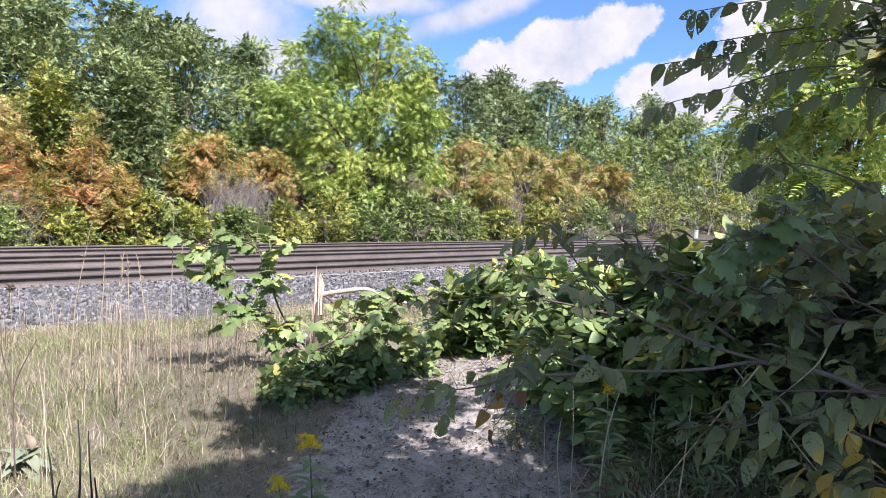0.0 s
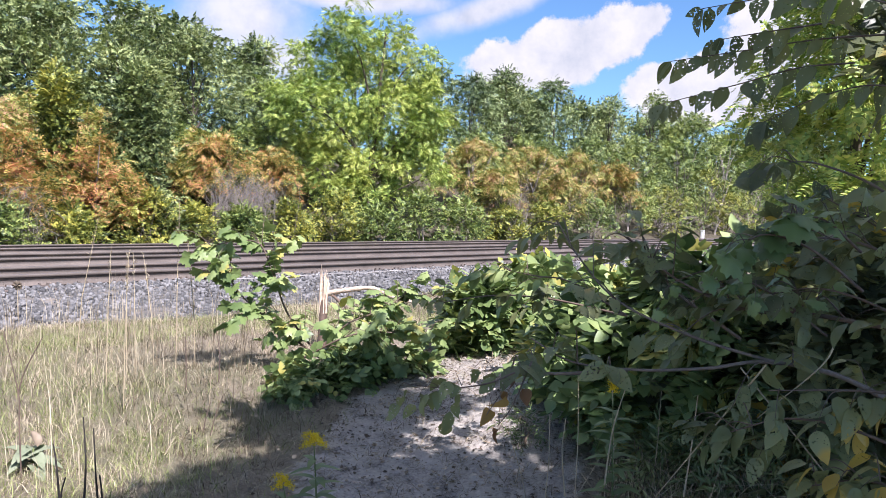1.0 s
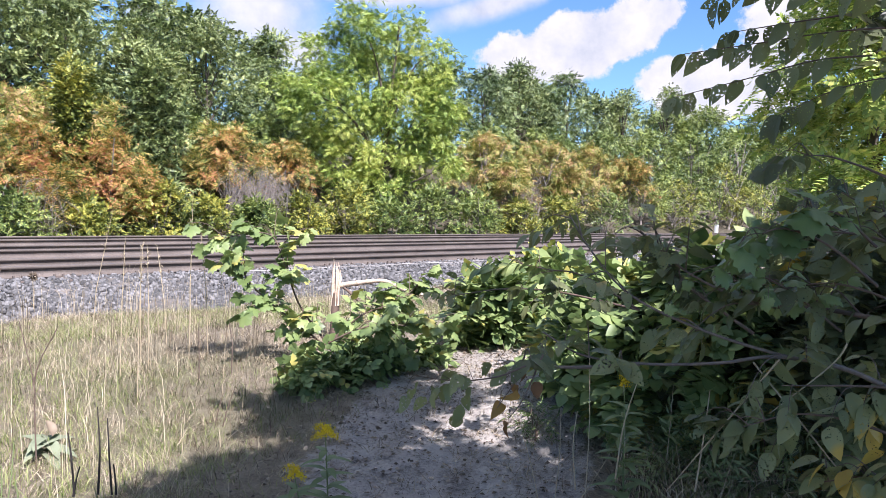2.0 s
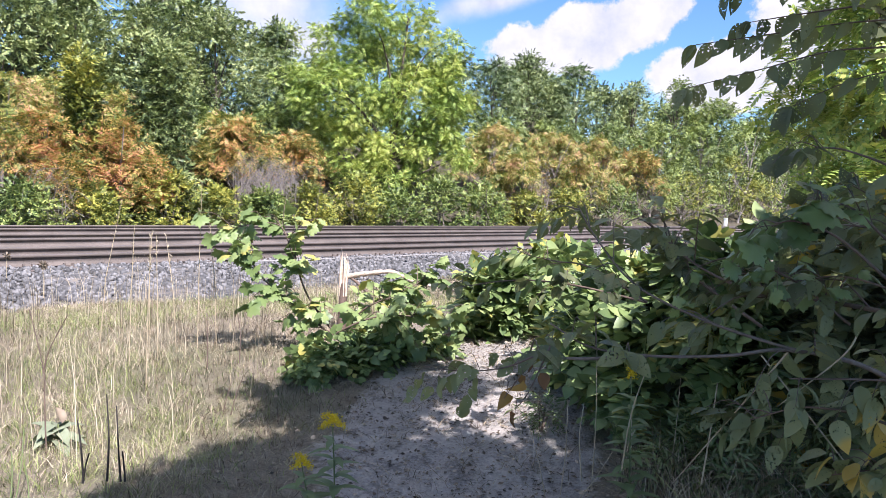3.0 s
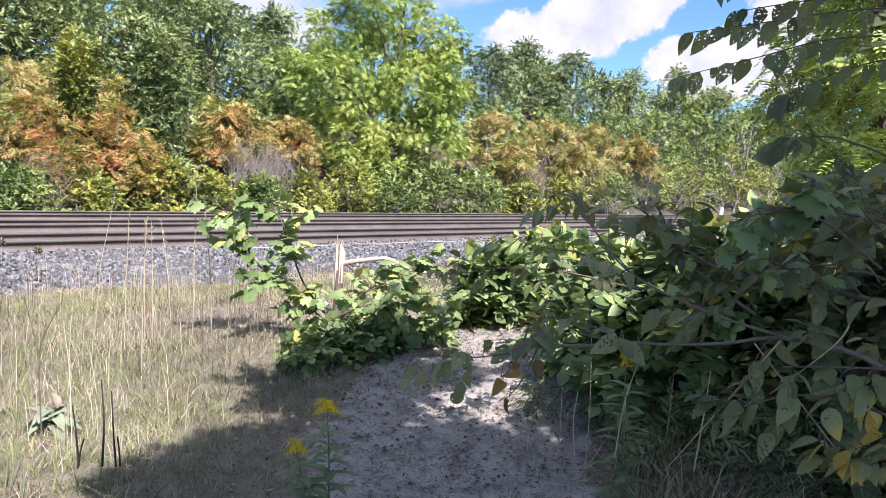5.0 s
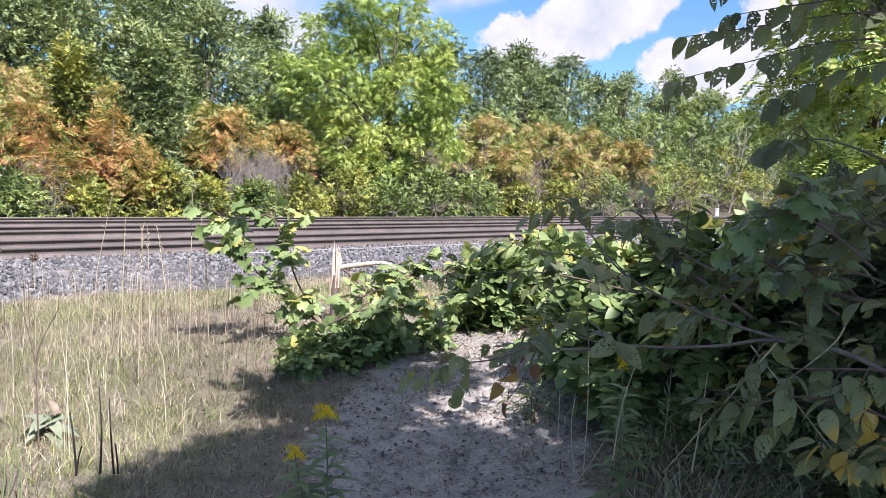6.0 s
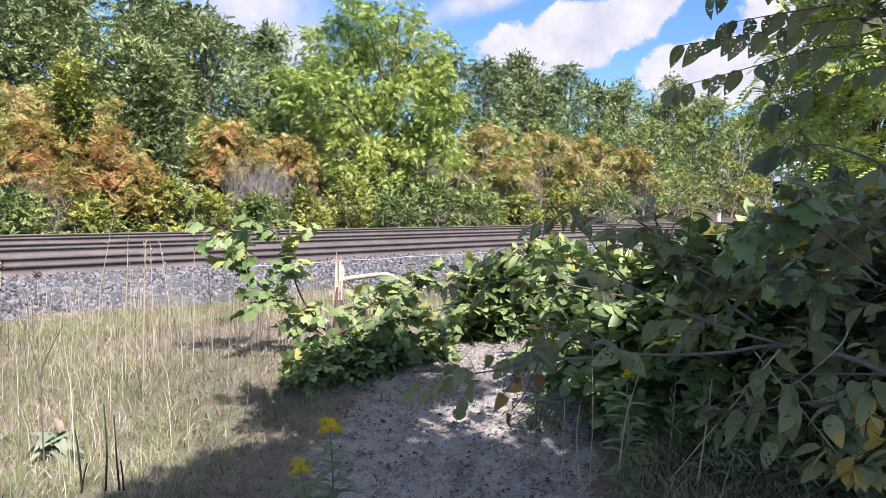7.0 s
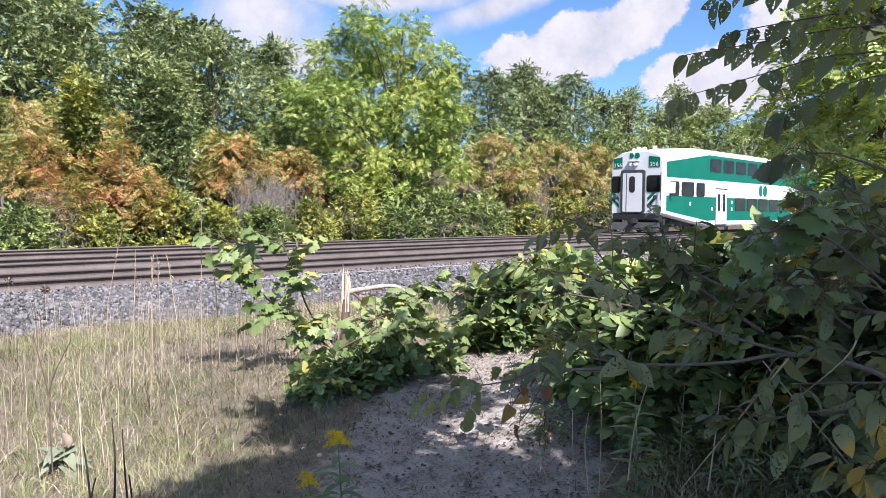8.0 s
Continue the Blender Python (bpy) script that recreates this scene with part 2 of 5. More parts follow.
def ground_material():
    """Straw litter with green patches, sand on the bare path, leaf mould under the trees."""
    m, n = material("field_soil")
    pos = n.add("ShaderNodeNewGeometry").outputs["Position"]
    bare = n.add("ShaderNodeAttribute")
    bare.attribute_name = "bare"
    mould = n.add("ShaderNodeAttribute")
    mould.attribute_name = "mould"
    big, mid, fine = n.noise(pos, 0.6, 4.0), n.noise(pos, 7.0, 6.0, 0.7), n.noise(pos, 55.0, 5.0, 0.75)
    straw = n.ramp(n.math("ADD", n.math("MULTIPLY", mid, 0.5), n.math("MULTIPLY", fine, 0.5)), [(0.3, (0.1, 0.08, 0.055)), (0.5, (0.28, 0.23, 0.16)), (0.7, (0.47, 0.4, 0.3))])
    straw = n.mix(n.math("MULTIPLY", n.step(big, 0.45, 0.65), 0.6), straw, (0.16, 0.17, 0.07))
    sand = n.ramp(n.math("ADD", n.math("MULTIPLY", mid, 0.55), n.math("MULTIPLY", fine, 0.45)), [(0.34, (0.09, 0.078, 0.068)), (0.42, (0.3, 0.265, 0.235)), (0.5, (0.52, 0.465, 0.41)), (0.66, (0.68, 0.62, 0.55))])
    dirt = n.ramp(fine, [(0.3, (0.04, 0.032, 0.022)), (0.7, (0.12, 0.1, 0.06))])
    f = n.step(n.math("ADD", bare.outputs["Fac"], n.math("MULTIPLY", n.math("SUBTRACT", mid, 0.5), 0.9)), 0.35, 0.6)
    col = n.mix(f, straw, sand)
    col = n.mix(n.step(n.math("ADD", mould.outputs["Fac"], n.math("MULTIPLY", n.math("SUBTRACT", mid, 0.5), 0.6)), 0.3, 0.7), col, dirt)
    return finish(m, n, col, 0.95, 0.0, n.math("ADD", n.math("MULTIPLY", mid, 2.0), fine), 1.0, 0.045)


SOIL = ground_material()


# ---- mesh tools ----
def rng(seed):
    return np.random.default_rng(seed)


def mesh_from(name, verts, faces, mat, smooth=False):
    """A mesh from arrays; all faces have the same number of corners."""
    me = bpy.data.meshes.new(name)
    verts, faces = np.asarray(verts, dtype=np.float32), np.asarray(faces, dtype=np.int32)
    k = faces.shape[1]
    me.vertices.add(len(verts))
    me.vertices.foreach_set("co", verts.ravel())
    me.loops.add(faces.size)
    me.loops.foreach_set("vertex_index", faces.ravel())
    me.polygons.add(len(faces))
    me.polygons.foreach_set("loop_start", np.arange(0, faces.size, k, dtype=np.int32))
    if smooth:
        me.polygons.foreach_set("use_smooth", np.ones(len(faces), dtype=bool))
    me.update(calc_edges=True)
    me.materials.append(mat)
    return me


def part_of(name, me, parent=None, label="", at=(0, 0, 0)):
    ob = new(name, me)
    ob.location = at
    if parent is not None:
        ob.parent = parent
    if label:
        tagged(ob, label)
    return ob


def part(name, bm, mat, parent=None, label=""):
    me = bpy.data.meshes.new(name)
    bm.to_mesh(me)
    bm.free()
    me.materials.append(mat)
    return part_of(name, me, parent, label)


def root(name, at, label, category, group="", kind=""):
    ob = new(name)
    ob.empty_display_size = 0.2
    ob.location = at
    return tagged(ob, label, category, group, kind)


class Pile:
    """Gathers pieces with the same number of corners into one mesh."""

    def __init__(self):
        self.v, self.f, self.n = [], [], 0

    def add(self, v, f):
        self.v.append(np.asarray(v))
        self.f.append(np.asarray(f) + self.n)
        self.n += len(v)

    def mesh(self, name, mat, smooth=False):
        return mesh_from(name, np.concatenate(self.v), np.concatenate(self.f), mat, smooth)


def unit(a):
    return a / np.maximum(np.linalg.norm(a, axis=-1, keepdims=True), 1e-9)


def frames_along(d, up):
    """Rotations whose y axis is d and whose z axis leans to up."""
    y = unit(d)
    x = unit(np.cross(y, up))
    z = np.cross(x, y)
    return np.stack([x, y, z], axis=2)


def scatter(template, rots, locs, sizes):
    tv, tf = template
    v = np.einsum("kij,nj->kni", rots, tv) * np.asarray(sizes)[:, None, None] + locs[:, None, :]
    f = tf[None] + (np.arange(len(locs)) * len(tv))[:, None, None]
    return v.reshape(-1, 3), f.reshape(-1, tf.shape[1])


def tube(points, radii, sides=6):
    p = np.asarray(points, dtype=float)
    d = np.gradient(p, axis=0)
    fr = frames_along(d, np.tile([0.13, 0.21, 0.97], (len(p), 1)))
    a = np.linspace(0, 2 * np.pi, sides, endpoint=False)
    ring = fr[:, None, :, 0] * np.cos(a)[None, :, None] + fr[:, None, :, 2] * np.sin(a)[None, :, None]
    v = (p[:, None] + ring * np.asarray(radii)[:, None, None]).reshape(-1, 3)
    i, j = np.meshgrid(np.arange(len(p) - 1), np.arange(sides), indexing="ij")
    a0, b0 = i * sides + j, i * sides + (j + 1) % sides
    return v, np.stack([a0, b0, b0 + sides, a0 + sides], axis=2).reshape(-1, 4)


def curve_points(ctrl, n=10):
    """A smooth line through control points."""
    c = np.asarray(ctrl, dtype=float)
    if len(c) == 2:
        return c[0] + (c[1] - c[0]) * np.linspace(0, 1, n)[:, None]
    c = np.vstack([2 * c[0] - c[1], c, 2 * c[-1] - c[-2]])
    out = []
    for k in range(1, len(c) - 2):
        t = np.linspace(0, 1, n, endpoint=k == len(c) - 3)[:, None]
        p0, p1, p2, p3 = c[k - 1:k + 3]
        out.append(0.5 * (2 * p1 + (p2 - p0) * t + (2 * p0 - 5 * p1 + 4 * p2 - p3) * t ** 2 + (3 * p1 - p0 - 3 * p2 + p3) * t ** 3))
    return np.vstack(out)


def spray_pinnate(pairs, length, leaflet, width, droop=0.25):
    """A compound leaf: leaflets in pairs along a stalk that bends down."""
    v, f = [], []

    def one(base, ang, size):
        c, s = math.cos(ang), math.sin(ang)
        for x, y, z in ((0, 0, 0), (-width * size, 0.45 * size, 0.05 * size), (0, size, -0.12 * size), (width * size, 0.45 * size, 0.05 * size)):
            v.append((base[0] + x * c + y * s, base[1] - x * s + y * c, base[2] + z))
        k = len(v) - 4
        f.extend([(k, k + 2, k + 1), (k, k + 3, k + 2)])

    for i in range(pairs):
        t = (i + 0.6) / pairs
        b = (0, t * length, -droop * length * t * t)
        s = leaflet * (0.75 + 0.5 * math.sin(math.pi * t))
        one(b, radians(62), s)
        one(b, radians(-62), s)
    one((0, length, -droop * length), 0, leaflet)
    return np.array(v), np.array(f)


def spray_broad(leaves, length, size, width, seed=1):
    """A twig end with simple leaves set alternately."""
    r = rng(seed)
    v, f = [], []
    for i in range(leaves):
        t = (i + 0.5) / leaves
        ang = radians((1 if i % 2 else -1) * (65 - 45 * t) + r.uniform(-15, 15))
        s = size * r.uniform(0.75, 1.15)
        tilt = r.uniform(-0.5, 0.2)
        c, sn = math.cos(ang), math.sin(ang)
        for x, y, z in ((0, 0, 0), (-width * s, 0.4 * s, 0.06 * s), (0, s, tilt * s), (width * s, 0.4 * s, 0.06 * s)):
            v.append((x * c + y * sn, t * length - x * sn + y * c, z - 0.1 * t * length))
        k = len(v) - 4
        f.extend([(k, k + 2, k + 1), (k, k + 3, k + 2)])
    return np.array(v), np.array(f)


def spray_leafy(leaves, length, size, width, seed=1):
    """A twig end with pointed oval leaves, folded along the midrib."""
    r = rng(seed)
    v, f = [], []
    for i in range(leaves):
        t = (i + 0.5) / leaves
        ang = radians((1 if i % 2 else -1) * (68 - 45 * t) + r.uniform(-18, 18))
        s, tilt, fold = size * r.uniform(0.65, 1.2), r.uniform(-0.55, 0.15), r.uniform(0.02, 0.12)
        c, sn = math.cos(ang), math.sin(ang)
        for x, y, z in ((0, 0, 0), (-0.75 * width, 0.2, fold), (-width, 0.45, fold + 0.3 * tilt), (-0.55 * width, 0.75, 0.6 * tilt), (0, 1.0, tilt),
                        (0.55 * width, 0.75, 0.6 * tilt), (width, 0.45, fold + 0.3 * tilt), (0.75 * width, 0.2, fold), (0, 0.48, 0.25 * tilt)):
            x, y, z = x * s, y * s, z * s
            v.append((x * c + y * sn, t * length - x * sn + y * c, z - 0.1 * t * length))
        k = len(v) - 9
        f.extend([(k + 8, k + (j + 1) % 8, k + j) for j in range(8)])
    return np.array(v), np.array(f)


PIN_WALNUT = spray_pinnate(6, 0.46, 0.15, 0.24, 0.45)
PIN_SUMAC = spray_pinnate(6, 0.47, 0.145, 0.2, 0.5)
PIN_ASH = spray_pinnate(4, 0.34, 0.135, 0.27, 0.35)
BROAD = spray_broad(9, 0.4, 0.135, 0.36)
SMALL = spray_broad(6, 0.3, 0.11, 0.36, 4)
NARROW = spray_broad(9, 0.22, 0.075, 0.1, 6)


def plant(name, x, y, base, top, radius, mat, spray, label, category, seed, clumps=80, sprays=45, clump=0.75, start=0.25, shape="round", group="", wood=BARK, stems=1, size=1.0, flat=1.0, trunk=None, lobes_at=(), gaps=()):
    """A tree or shrub: tapered stems with limbs, and a crown of leafy clumps with gaps."""
    r = rng(seed)
    h = top - base
    ob = root(name, (x, y, base), label, category, group)
    s = r.uniform(0, 1, clumps) ** 0.8
    if shape == "round":
        prof = np.sqrt(np.clip(1 - (2 * s - 0.85) ** 2 / 1.33, 0.02, 1))
    elif shape == "spread":
        prof = np.interp(s, [0, 0.2, 0.45, 0.7, 0.85, 1.0], [0.8, 1.0, 1.0, 0.72, 0.62, 0.25])
    elif shape == "cone":
        prof = 1.0 - 0.85 * s
    else:
        s = 0.35 + 0.65 * r.uniform(0, 1, clumps)
        prof = np.sqrt(np.clip(1.02 - s ** 2.5, 0.03, 1))
    a = r.uniform(0, 2 * np.pi, clumps)
    lobes = 1 + 0.2 * np.sin(3 * a + seed) + 0.13 * np.sin(5 * a + 2 * seed + 4 * s)
    rad = np.maximum(radius * prof * lobes - clump * 0.55, 0.05) * np.sqrt(r.uniform(0.3, 1.0, clumps))
    zc = h * (start + (1 - start) * s) - clump * 0.45
    c = np.stack([rad * np.cos(a), rad * np.sin(a), zc], 1)
    if lobes_at:
        weight = np.array([w * w * t for _, _, _, w, t in lobes_at])
        pick = r.choice(len(lobes_at), clumps, p=weight / weight.sum())
        lo = np.array(lobes_at)[pick]
        u = unit(r.normal(size=(clumps, 3))) * np.cbrt(r.uniform(0.25, 1.0, clumps))[:, None]
        c = lo[:, :3] + u * np.stack([lo[:, 3], lo[:, 3], lo[:, 4]], 1)
    k = clumps * sprays
    cr = clump * r.uniform(0.6, 1.25, clumps)
    d = unit(r.normal(size=(k, 3)) + np.array([0, 0, 0.35]))
    own = np.repeat(np.arange(clumps), sprays)
    loc = c[own] + d * (cr[own] * r.uniform(0.25, 1.0, k) ** 0.6)[:, None] * np.array([1, 1, 0.75 * flat])
    loc[:, 2] = np.maximum(loc[:, 2], 0.06)
    if gaps:
        rise = (loc[:, 2] + base - 0.1) / math.tan(radians(SUN_EL))
        sx, sy = loc[:, 0] + x - SUN_X * rise, loc[:, 1] + y - SUN_Y * rise
        keep = np.all([np.hypot(sx - gx, sy - gy) > gr for gx, gy, gr in gaps], axis=0)
        loc, d, k = loc[keep], d[keep], int(keep.sum())
    aim = d * np.array([1, 1, 0.5]) + r.normal(size=(k, 3)) * 0.45 + np.array([0, 0, -0.15])
    fr = frames_along(aim, d * 0.75 + np.array([0.0, 0.0, 0.7]) + r.normal(size=(k, 3)) * 0.35)
    v, f = scatter(spray, fr, loc, r.uniform(0.7, 1.2, k) * size)
    part_of("crown", mesh_from("crown", v, f, mat), ob)
    t0 = trunk or max(0.02, 0.016 * h)
    for i in range(stems):
        off = r.normal(size=2) * (0.12 * radius if stems > 1 else 0.0)
        lean = r.normal(size=2) * (0.35 if stems > 1 else 0.08) * radius
        tp = curve_points([(off[0], off[1], -0.15), (off[0] + lean[0] * 0.3, off[1] + lean[1] * 0.3, h * 0.35), (off[0] + lean[0], off[1] + lean[1], h * 0.86)], 7)
        v, f = tube(tp, np.linspace(t0, t0 * 0.25, len(tp)), 7)
        part_of("trunk" if stems == 1 else "stem", mesh_from("trunk", v, f, wood, True), ob)
        for j in r.choice(clumps, min(clumps, 16 if stems == 1 else 6), replace=False):
            q = tp[int(np.clip(c[j, 2] / h * len(tp) * 0.75, 1, len(tp) - 2))]
            mid = (q + c[j]) / 2 + np.array([0, 0, 0.12 * h * r.uniform(-0.3, 1)])
            lp = curve_points([q, mid, c[j]], 5)
            v, f = tube(lp, np.linspace(t0 * 0.45, t0 * 0.1, len(lp)), 5)
            part_of("limb", mesh_from("limb", v, f, wood, True), ob)
    return ob


# ---- ground ----
PATH = ((1.6, 1.2, 0.7), (2.9, 2.6, 0.8), (4.0, 3.3, 0.75), (5.0, 3.75, 0.8), (6.0, 3.6, 0.7))


def smooth(v, lo, hi):
    t = np.clip((v - lo) / (hi - lo), 0, 1)
    return t * t * (3 - 2 * t)


def height(x, y):
    """The lie of the land: a low field, the railway bed, a wooded bank beyond it."""
    x, y = np.asarray(x, dtype=float), np.asarray(y, dtype=float)
    near = 0.24 * smooth(np.hypot(x, y), 2.5, 6.0)
    near = near + 0.1 * np.exp(-((x - 5.2) ** 2 + (y - 3.6) ** 2) / 0.9)
    near = near - 0.17 * smooth(y, 6.5, 8.9)
    bank = 4.2 * smooth(y, 25.0, 37.0)
    ditch = -0.25 * np.exp(-(y - 24.6) ** 2 / 0.8)
    rough = 0.03 * np.sin(x * 2.1 + 1.3 * np.sin(y * 1.7)) + 0.02 * np.sin(y * 3.7 + x * 1.1)
    rough = rough * (1 + 4 * smooth(y, 26, 32))
    return np.where(y < 17, near, 0.2) + bank + ditch + rough


def build_ground():
    ax = np.concatenate([[-2500, -600, -150, -60, -30, -18], np.arange(-12, 20, 0.14), np.arange(20, 70, 1.5), [75, 90, 120, 160, 240, 500, 1000, 3000]])
    ay = np.concatenate([[-2500, -500, -120, -50, -25, -14, -8, -5], np.arange(-3, 11, 0.14), np.arange(11, 45, 1.0), [48, 60, 90, 150, 400, 1000, 3000]])
    gx, gy = np.meshgrid(ax, ay, indexing="ij")
    gz = height(gx, gy)
    n, m = gx.shape
    i, j = np.meshgrid(np.arange(n - 1), np.arange(m - 1), indexing="ij")
    a = i * m + j
    me = mesh_from("ground", np.stack([gx, gy, gz], 2).reshape(-1, 3), np.stack([a, a + m, a + m + 1, a + 1], 2).reshape(-1, 4), SOIL, True)
    bare = np.zeros(gx.shape)
    for (x0, y0, r0), (x1, y1, r1) in zip(PATH, PATH[1:]):
        t = np.clip(((gx - x0) * (x1 - x0) + (gy - y0) * (y1 - y0)) / ((x1 - x0) ** 2 + (y1 - y0) ** 2), 0, 1)
        d = np.hypot(gx - x0 - t * (x1 - x0), gy - y0 - t * (y1 - y0))
        bare = np.maximum(bare, 1 - smooth(d, 0.5 * r0, 1.25 * r0))
    at = me.attributes.new("bare", "FLOAT", "POINT")
    at.data.foreach_set("value", bare.ravel().astype(np.float32))
    at = me.attributes.new("mould", "FLOAT", "POINT")
    at.data.foreach_set("value", np.clip(smooth(gy, 23, 25) + 1 - smooth(gy, -1.5, 1.0), 0, 1).ravel().astype(np.float32))
    tagged(part_of("ground", me), "dry grassy field with sandy bare soil rising to a wooded bank", "ground", kind="structure")


build_ground()


# ---- railway ----
RAIL_TOP = 0.4
TRACKS = (12.72, 16.5, 20.3)


def build_bed():
    xs = np.concatenate([np.arange(-60, -6, 3.0), np.arange(-6, 30, 0.3), np.arange(30, 300, 5.0)])
    ys = np.array([8.3, 8.7, 9.2, 9.8, 10.4, 10.8, 11.1, 11.5, 13.0, 14.5, 16.0, 18.0, 20.0, 22.0, 22.6, 23.4, 24.2])
    zs = np.array([0.02, 0.11, 0.15, 0.165, 0.18, 0.2, 0.215, 0.21, 0.21, 0.21, 0.21, 0.21, 0.21, 0.21, 0.2, 0.12, -0.2])
    gx, gy = np.meshgrid(xs, ys, indexing="ij")
    r = rng(5)
    gz = zs[None] + r.normal(size=gx.shape) * 0.012
    gy = gy + np.where((gy < 9.3), 0.18 * np.sin(gx * 0.9) + 0.1 * np.sin(gx * 2.3), 0)
    n, m = gx.shape
    i, j = np.meshgrid(np.arange(n - 1), np.arange(m - 1), indexing="ij")
    a = i * m + j
    me = mesh_from("ballast_bed", np.stack([gx, gy, gz], 2).reshape(-1, 3), np.stack([a, a + m, a + m + 1, a + 1], 2).reshape(-1, 4), BED)
    tagged(part_of("ballast_bed", me), "grey crushed stone railway bed under three tracks", "ballast", kind="structure")
    # loose stones on the near shoulder
    tv = np.array([(i, j, k) for i in (-1, 1) for j in (-1, 1) for k in (-1, 1)]) * [1.0, 0.8, 0.65] + r.uniform(-0.42, 0.42, (8, 3))
    tf = np.array([(0, 1, 3, 2), (4, 6, 7, 5), (0, 4, 5, 1), (2, 3, 7, 6), (0, 2, 6, 4), (1, 5, 7, 3)])
    k = 14000
    x = r.uniform(0, 1, k) ** 1.3 * 34 - 1
    y = r.uniform(8.55, 11.9, k) - 0.5 * (r.uniform(0, 1, k) < 0.06)
    z = np.interp(y, ys, zs) + 0.008
    d = unit(r.normal(size=(k, 3)))
    fr = frames_along(d, r.normal(size=(k, 3)))
    fr = fr * r.uniform(0.6, 1.25, (k, 1, 3))
    v, f = scatter((tv, tf), fr, np.stack([x, y, z], 1), r.uniform(0.017, 0.036, k))
    tagged(part_of("ballast_stones", mesh_from("ballast_stones", v, f, BALLAST)), "loose grey crushed ballast stones beside the track", "ballast", kind="stuff")


build_bed()


def rail_mesh(x0, x1):
    prof = [(-0.075, 0), (-0.075, 0.014), (-0.016, 0.034), (-0.01, 0.122), (-0.042, 0.13), (-0.042, 0.163), (-0.034, 0.172), (0.034, 0.172), (0.042, 0.163), (0.042, 0.13), (0.01, 0.122), (0.016, 0.034), (0.075, 0.014), (0.075, 0)]
    xs = np.arange(x0, x1 + 1, 12.0)
    v = np.array([(x, p[0], p[1]) for x in xs for p in prof])
    m = len(prof)
    f = np.array([(i * m + j, (i + 1) * m + j, (i + 1) * m + (j + 1) % m, i * m + (j + 1) % m) for i in range(len(xs) - 1) for j in range(m)])
    me = mesh_from("rail", v, f, RUST)
    me.materials.append(RAILHEAD)
    # undersides of the head: their shade is put into the colour
    me.materials.append(UNDERSHADE)
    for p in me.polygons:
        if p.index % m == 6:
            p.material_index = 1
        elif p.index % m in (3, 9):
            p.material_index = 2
    return me


def box_bm(sx, sy, sz, at=(0, 0, 0), bevel=0.0):
    bm = bmesh.new()
    bmesh.ops.create_cube(bm, size=1.0, matrix=Matrix.Translation(at) @ Matrix.Diagonal((sx, sy, sz, 1)))
    if bevel:
        bmesh.ops.bevel(bm, geom=bm.edges[:], offset=bevel, segments=2, affect="EDGES")
    return bm


def build_tracks():
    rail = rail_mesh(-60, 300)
    bm = box_bm(0.23, 2.6, 0.18, (0, 0, 0), 0.02)
    tie = bpy.data.meshes.new("sleeper")
    bm.to_mesh(tie)
    bm.free()
    tie.materials.append(TIEWOOD)
    bm = box_bm(0.2, 0.36, 0.016, (0, 0, 0))
    for dx in (-0.06, 0.06):
        for dy in (-0.1, 0.1):
            bmesh.ops.create_cube(bm, size=1.0, matrix=Matrix.Translation((dx, dy, 0.025)) @ Matrix.Diagonal((0.03, 0.035, 0.05, 1)))
    plate = bpy.data.meshes.new("tie_plate")
    bm.to_mesh(plate)
    bm.free()
    plate.materials.append(RUST)
    r = rng(8)
    for k, y in enumerate(TRACKS):
        ob = root("railway_track", (0, y, RAIL_TOP - 0.172), "rusty steel rails spiked to timber sleepers in ballast", "railway track", "parallel tracks")
        for dy in (-0.7525, 0.7525):
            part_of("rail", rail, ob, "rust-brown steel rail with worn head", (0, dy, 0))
        for i in range(100 if k == 0 else 60):
            x = -4.5 + i * 0.56 if k == 0 else 2 + i * 0.56
            t = part_of("sleeper", tie, ob, "", (x, r.uniform(-0.04, 0.04), -0.1))
            t.rotation_euler = (0, 0, r.uniform(-0.02, 0.02))
            if k == 0:
                part_of("tie_plate", plate, ob, "", (x, -0.7525, -0.004))


build_tracks()


def build_cable():
    xs = np.arange(7, 70, 0.8)
    p = np.stack([xs, 11.28 + 0.03 * np.sin(xs * 1.3), 0.25 + 0.008 * np.sin(xs * 2.9)], 1)
    v, f = tube(p, np.full(len(p), 0.013), 6)
    tagged(part_of("signal_cable", mesh_from("signal_cable", v, f, CABLE, True)), "pale grey cable lying along the sleeper ends", "cable")


build_cable()


# ---- train ----
def prism(outline, y0, y1, bevel=0.0):
    """A plate with that outline in x and z, from y0 to y1."""
    bm = bmesh.new()
    a = [bm.verts.new((x, y0, z)) for x, z in outline]
    b = [bm.verts.new((x, y1, z)) for x, z in outline]
    bm.faces.new(a)
    bm.faces.new(b[::-1])
    for i in range(len(a)):
        j = (i + 1) % len(a)
        bm.faces.new((a[j], a[i], b[i], b[j]))
    bmesh.ops.recalc_face_normals(bm, faces=bm.faces[:])
    return bm


def rounded(x0, z0, x1, z1, r=0.09, n=4):
    out = []
    for cx, cz, a in ((x1 - r, z1 - r, 0), (x0 + r, z1 - r, 90), (x0 + r, z0 + r, 180), (x1 - r, z0 + r, 270)):
        for i in range(n + 1):
            t = radians(a + 90 * i / n)
            out.append((cx + r * math.cos(t), cz + r * math.sin(t)))
    return out


def turned(bm, rz, at=(0, 0, 0)):
    bmesh.ops.transform(bm, matrix=Matrix.Translation(at) @ Matrix.Rotation(rz, 4, "Z"), verts=bm.verts[:])
    return bm


HALF, LONG = 1.5, 25.9


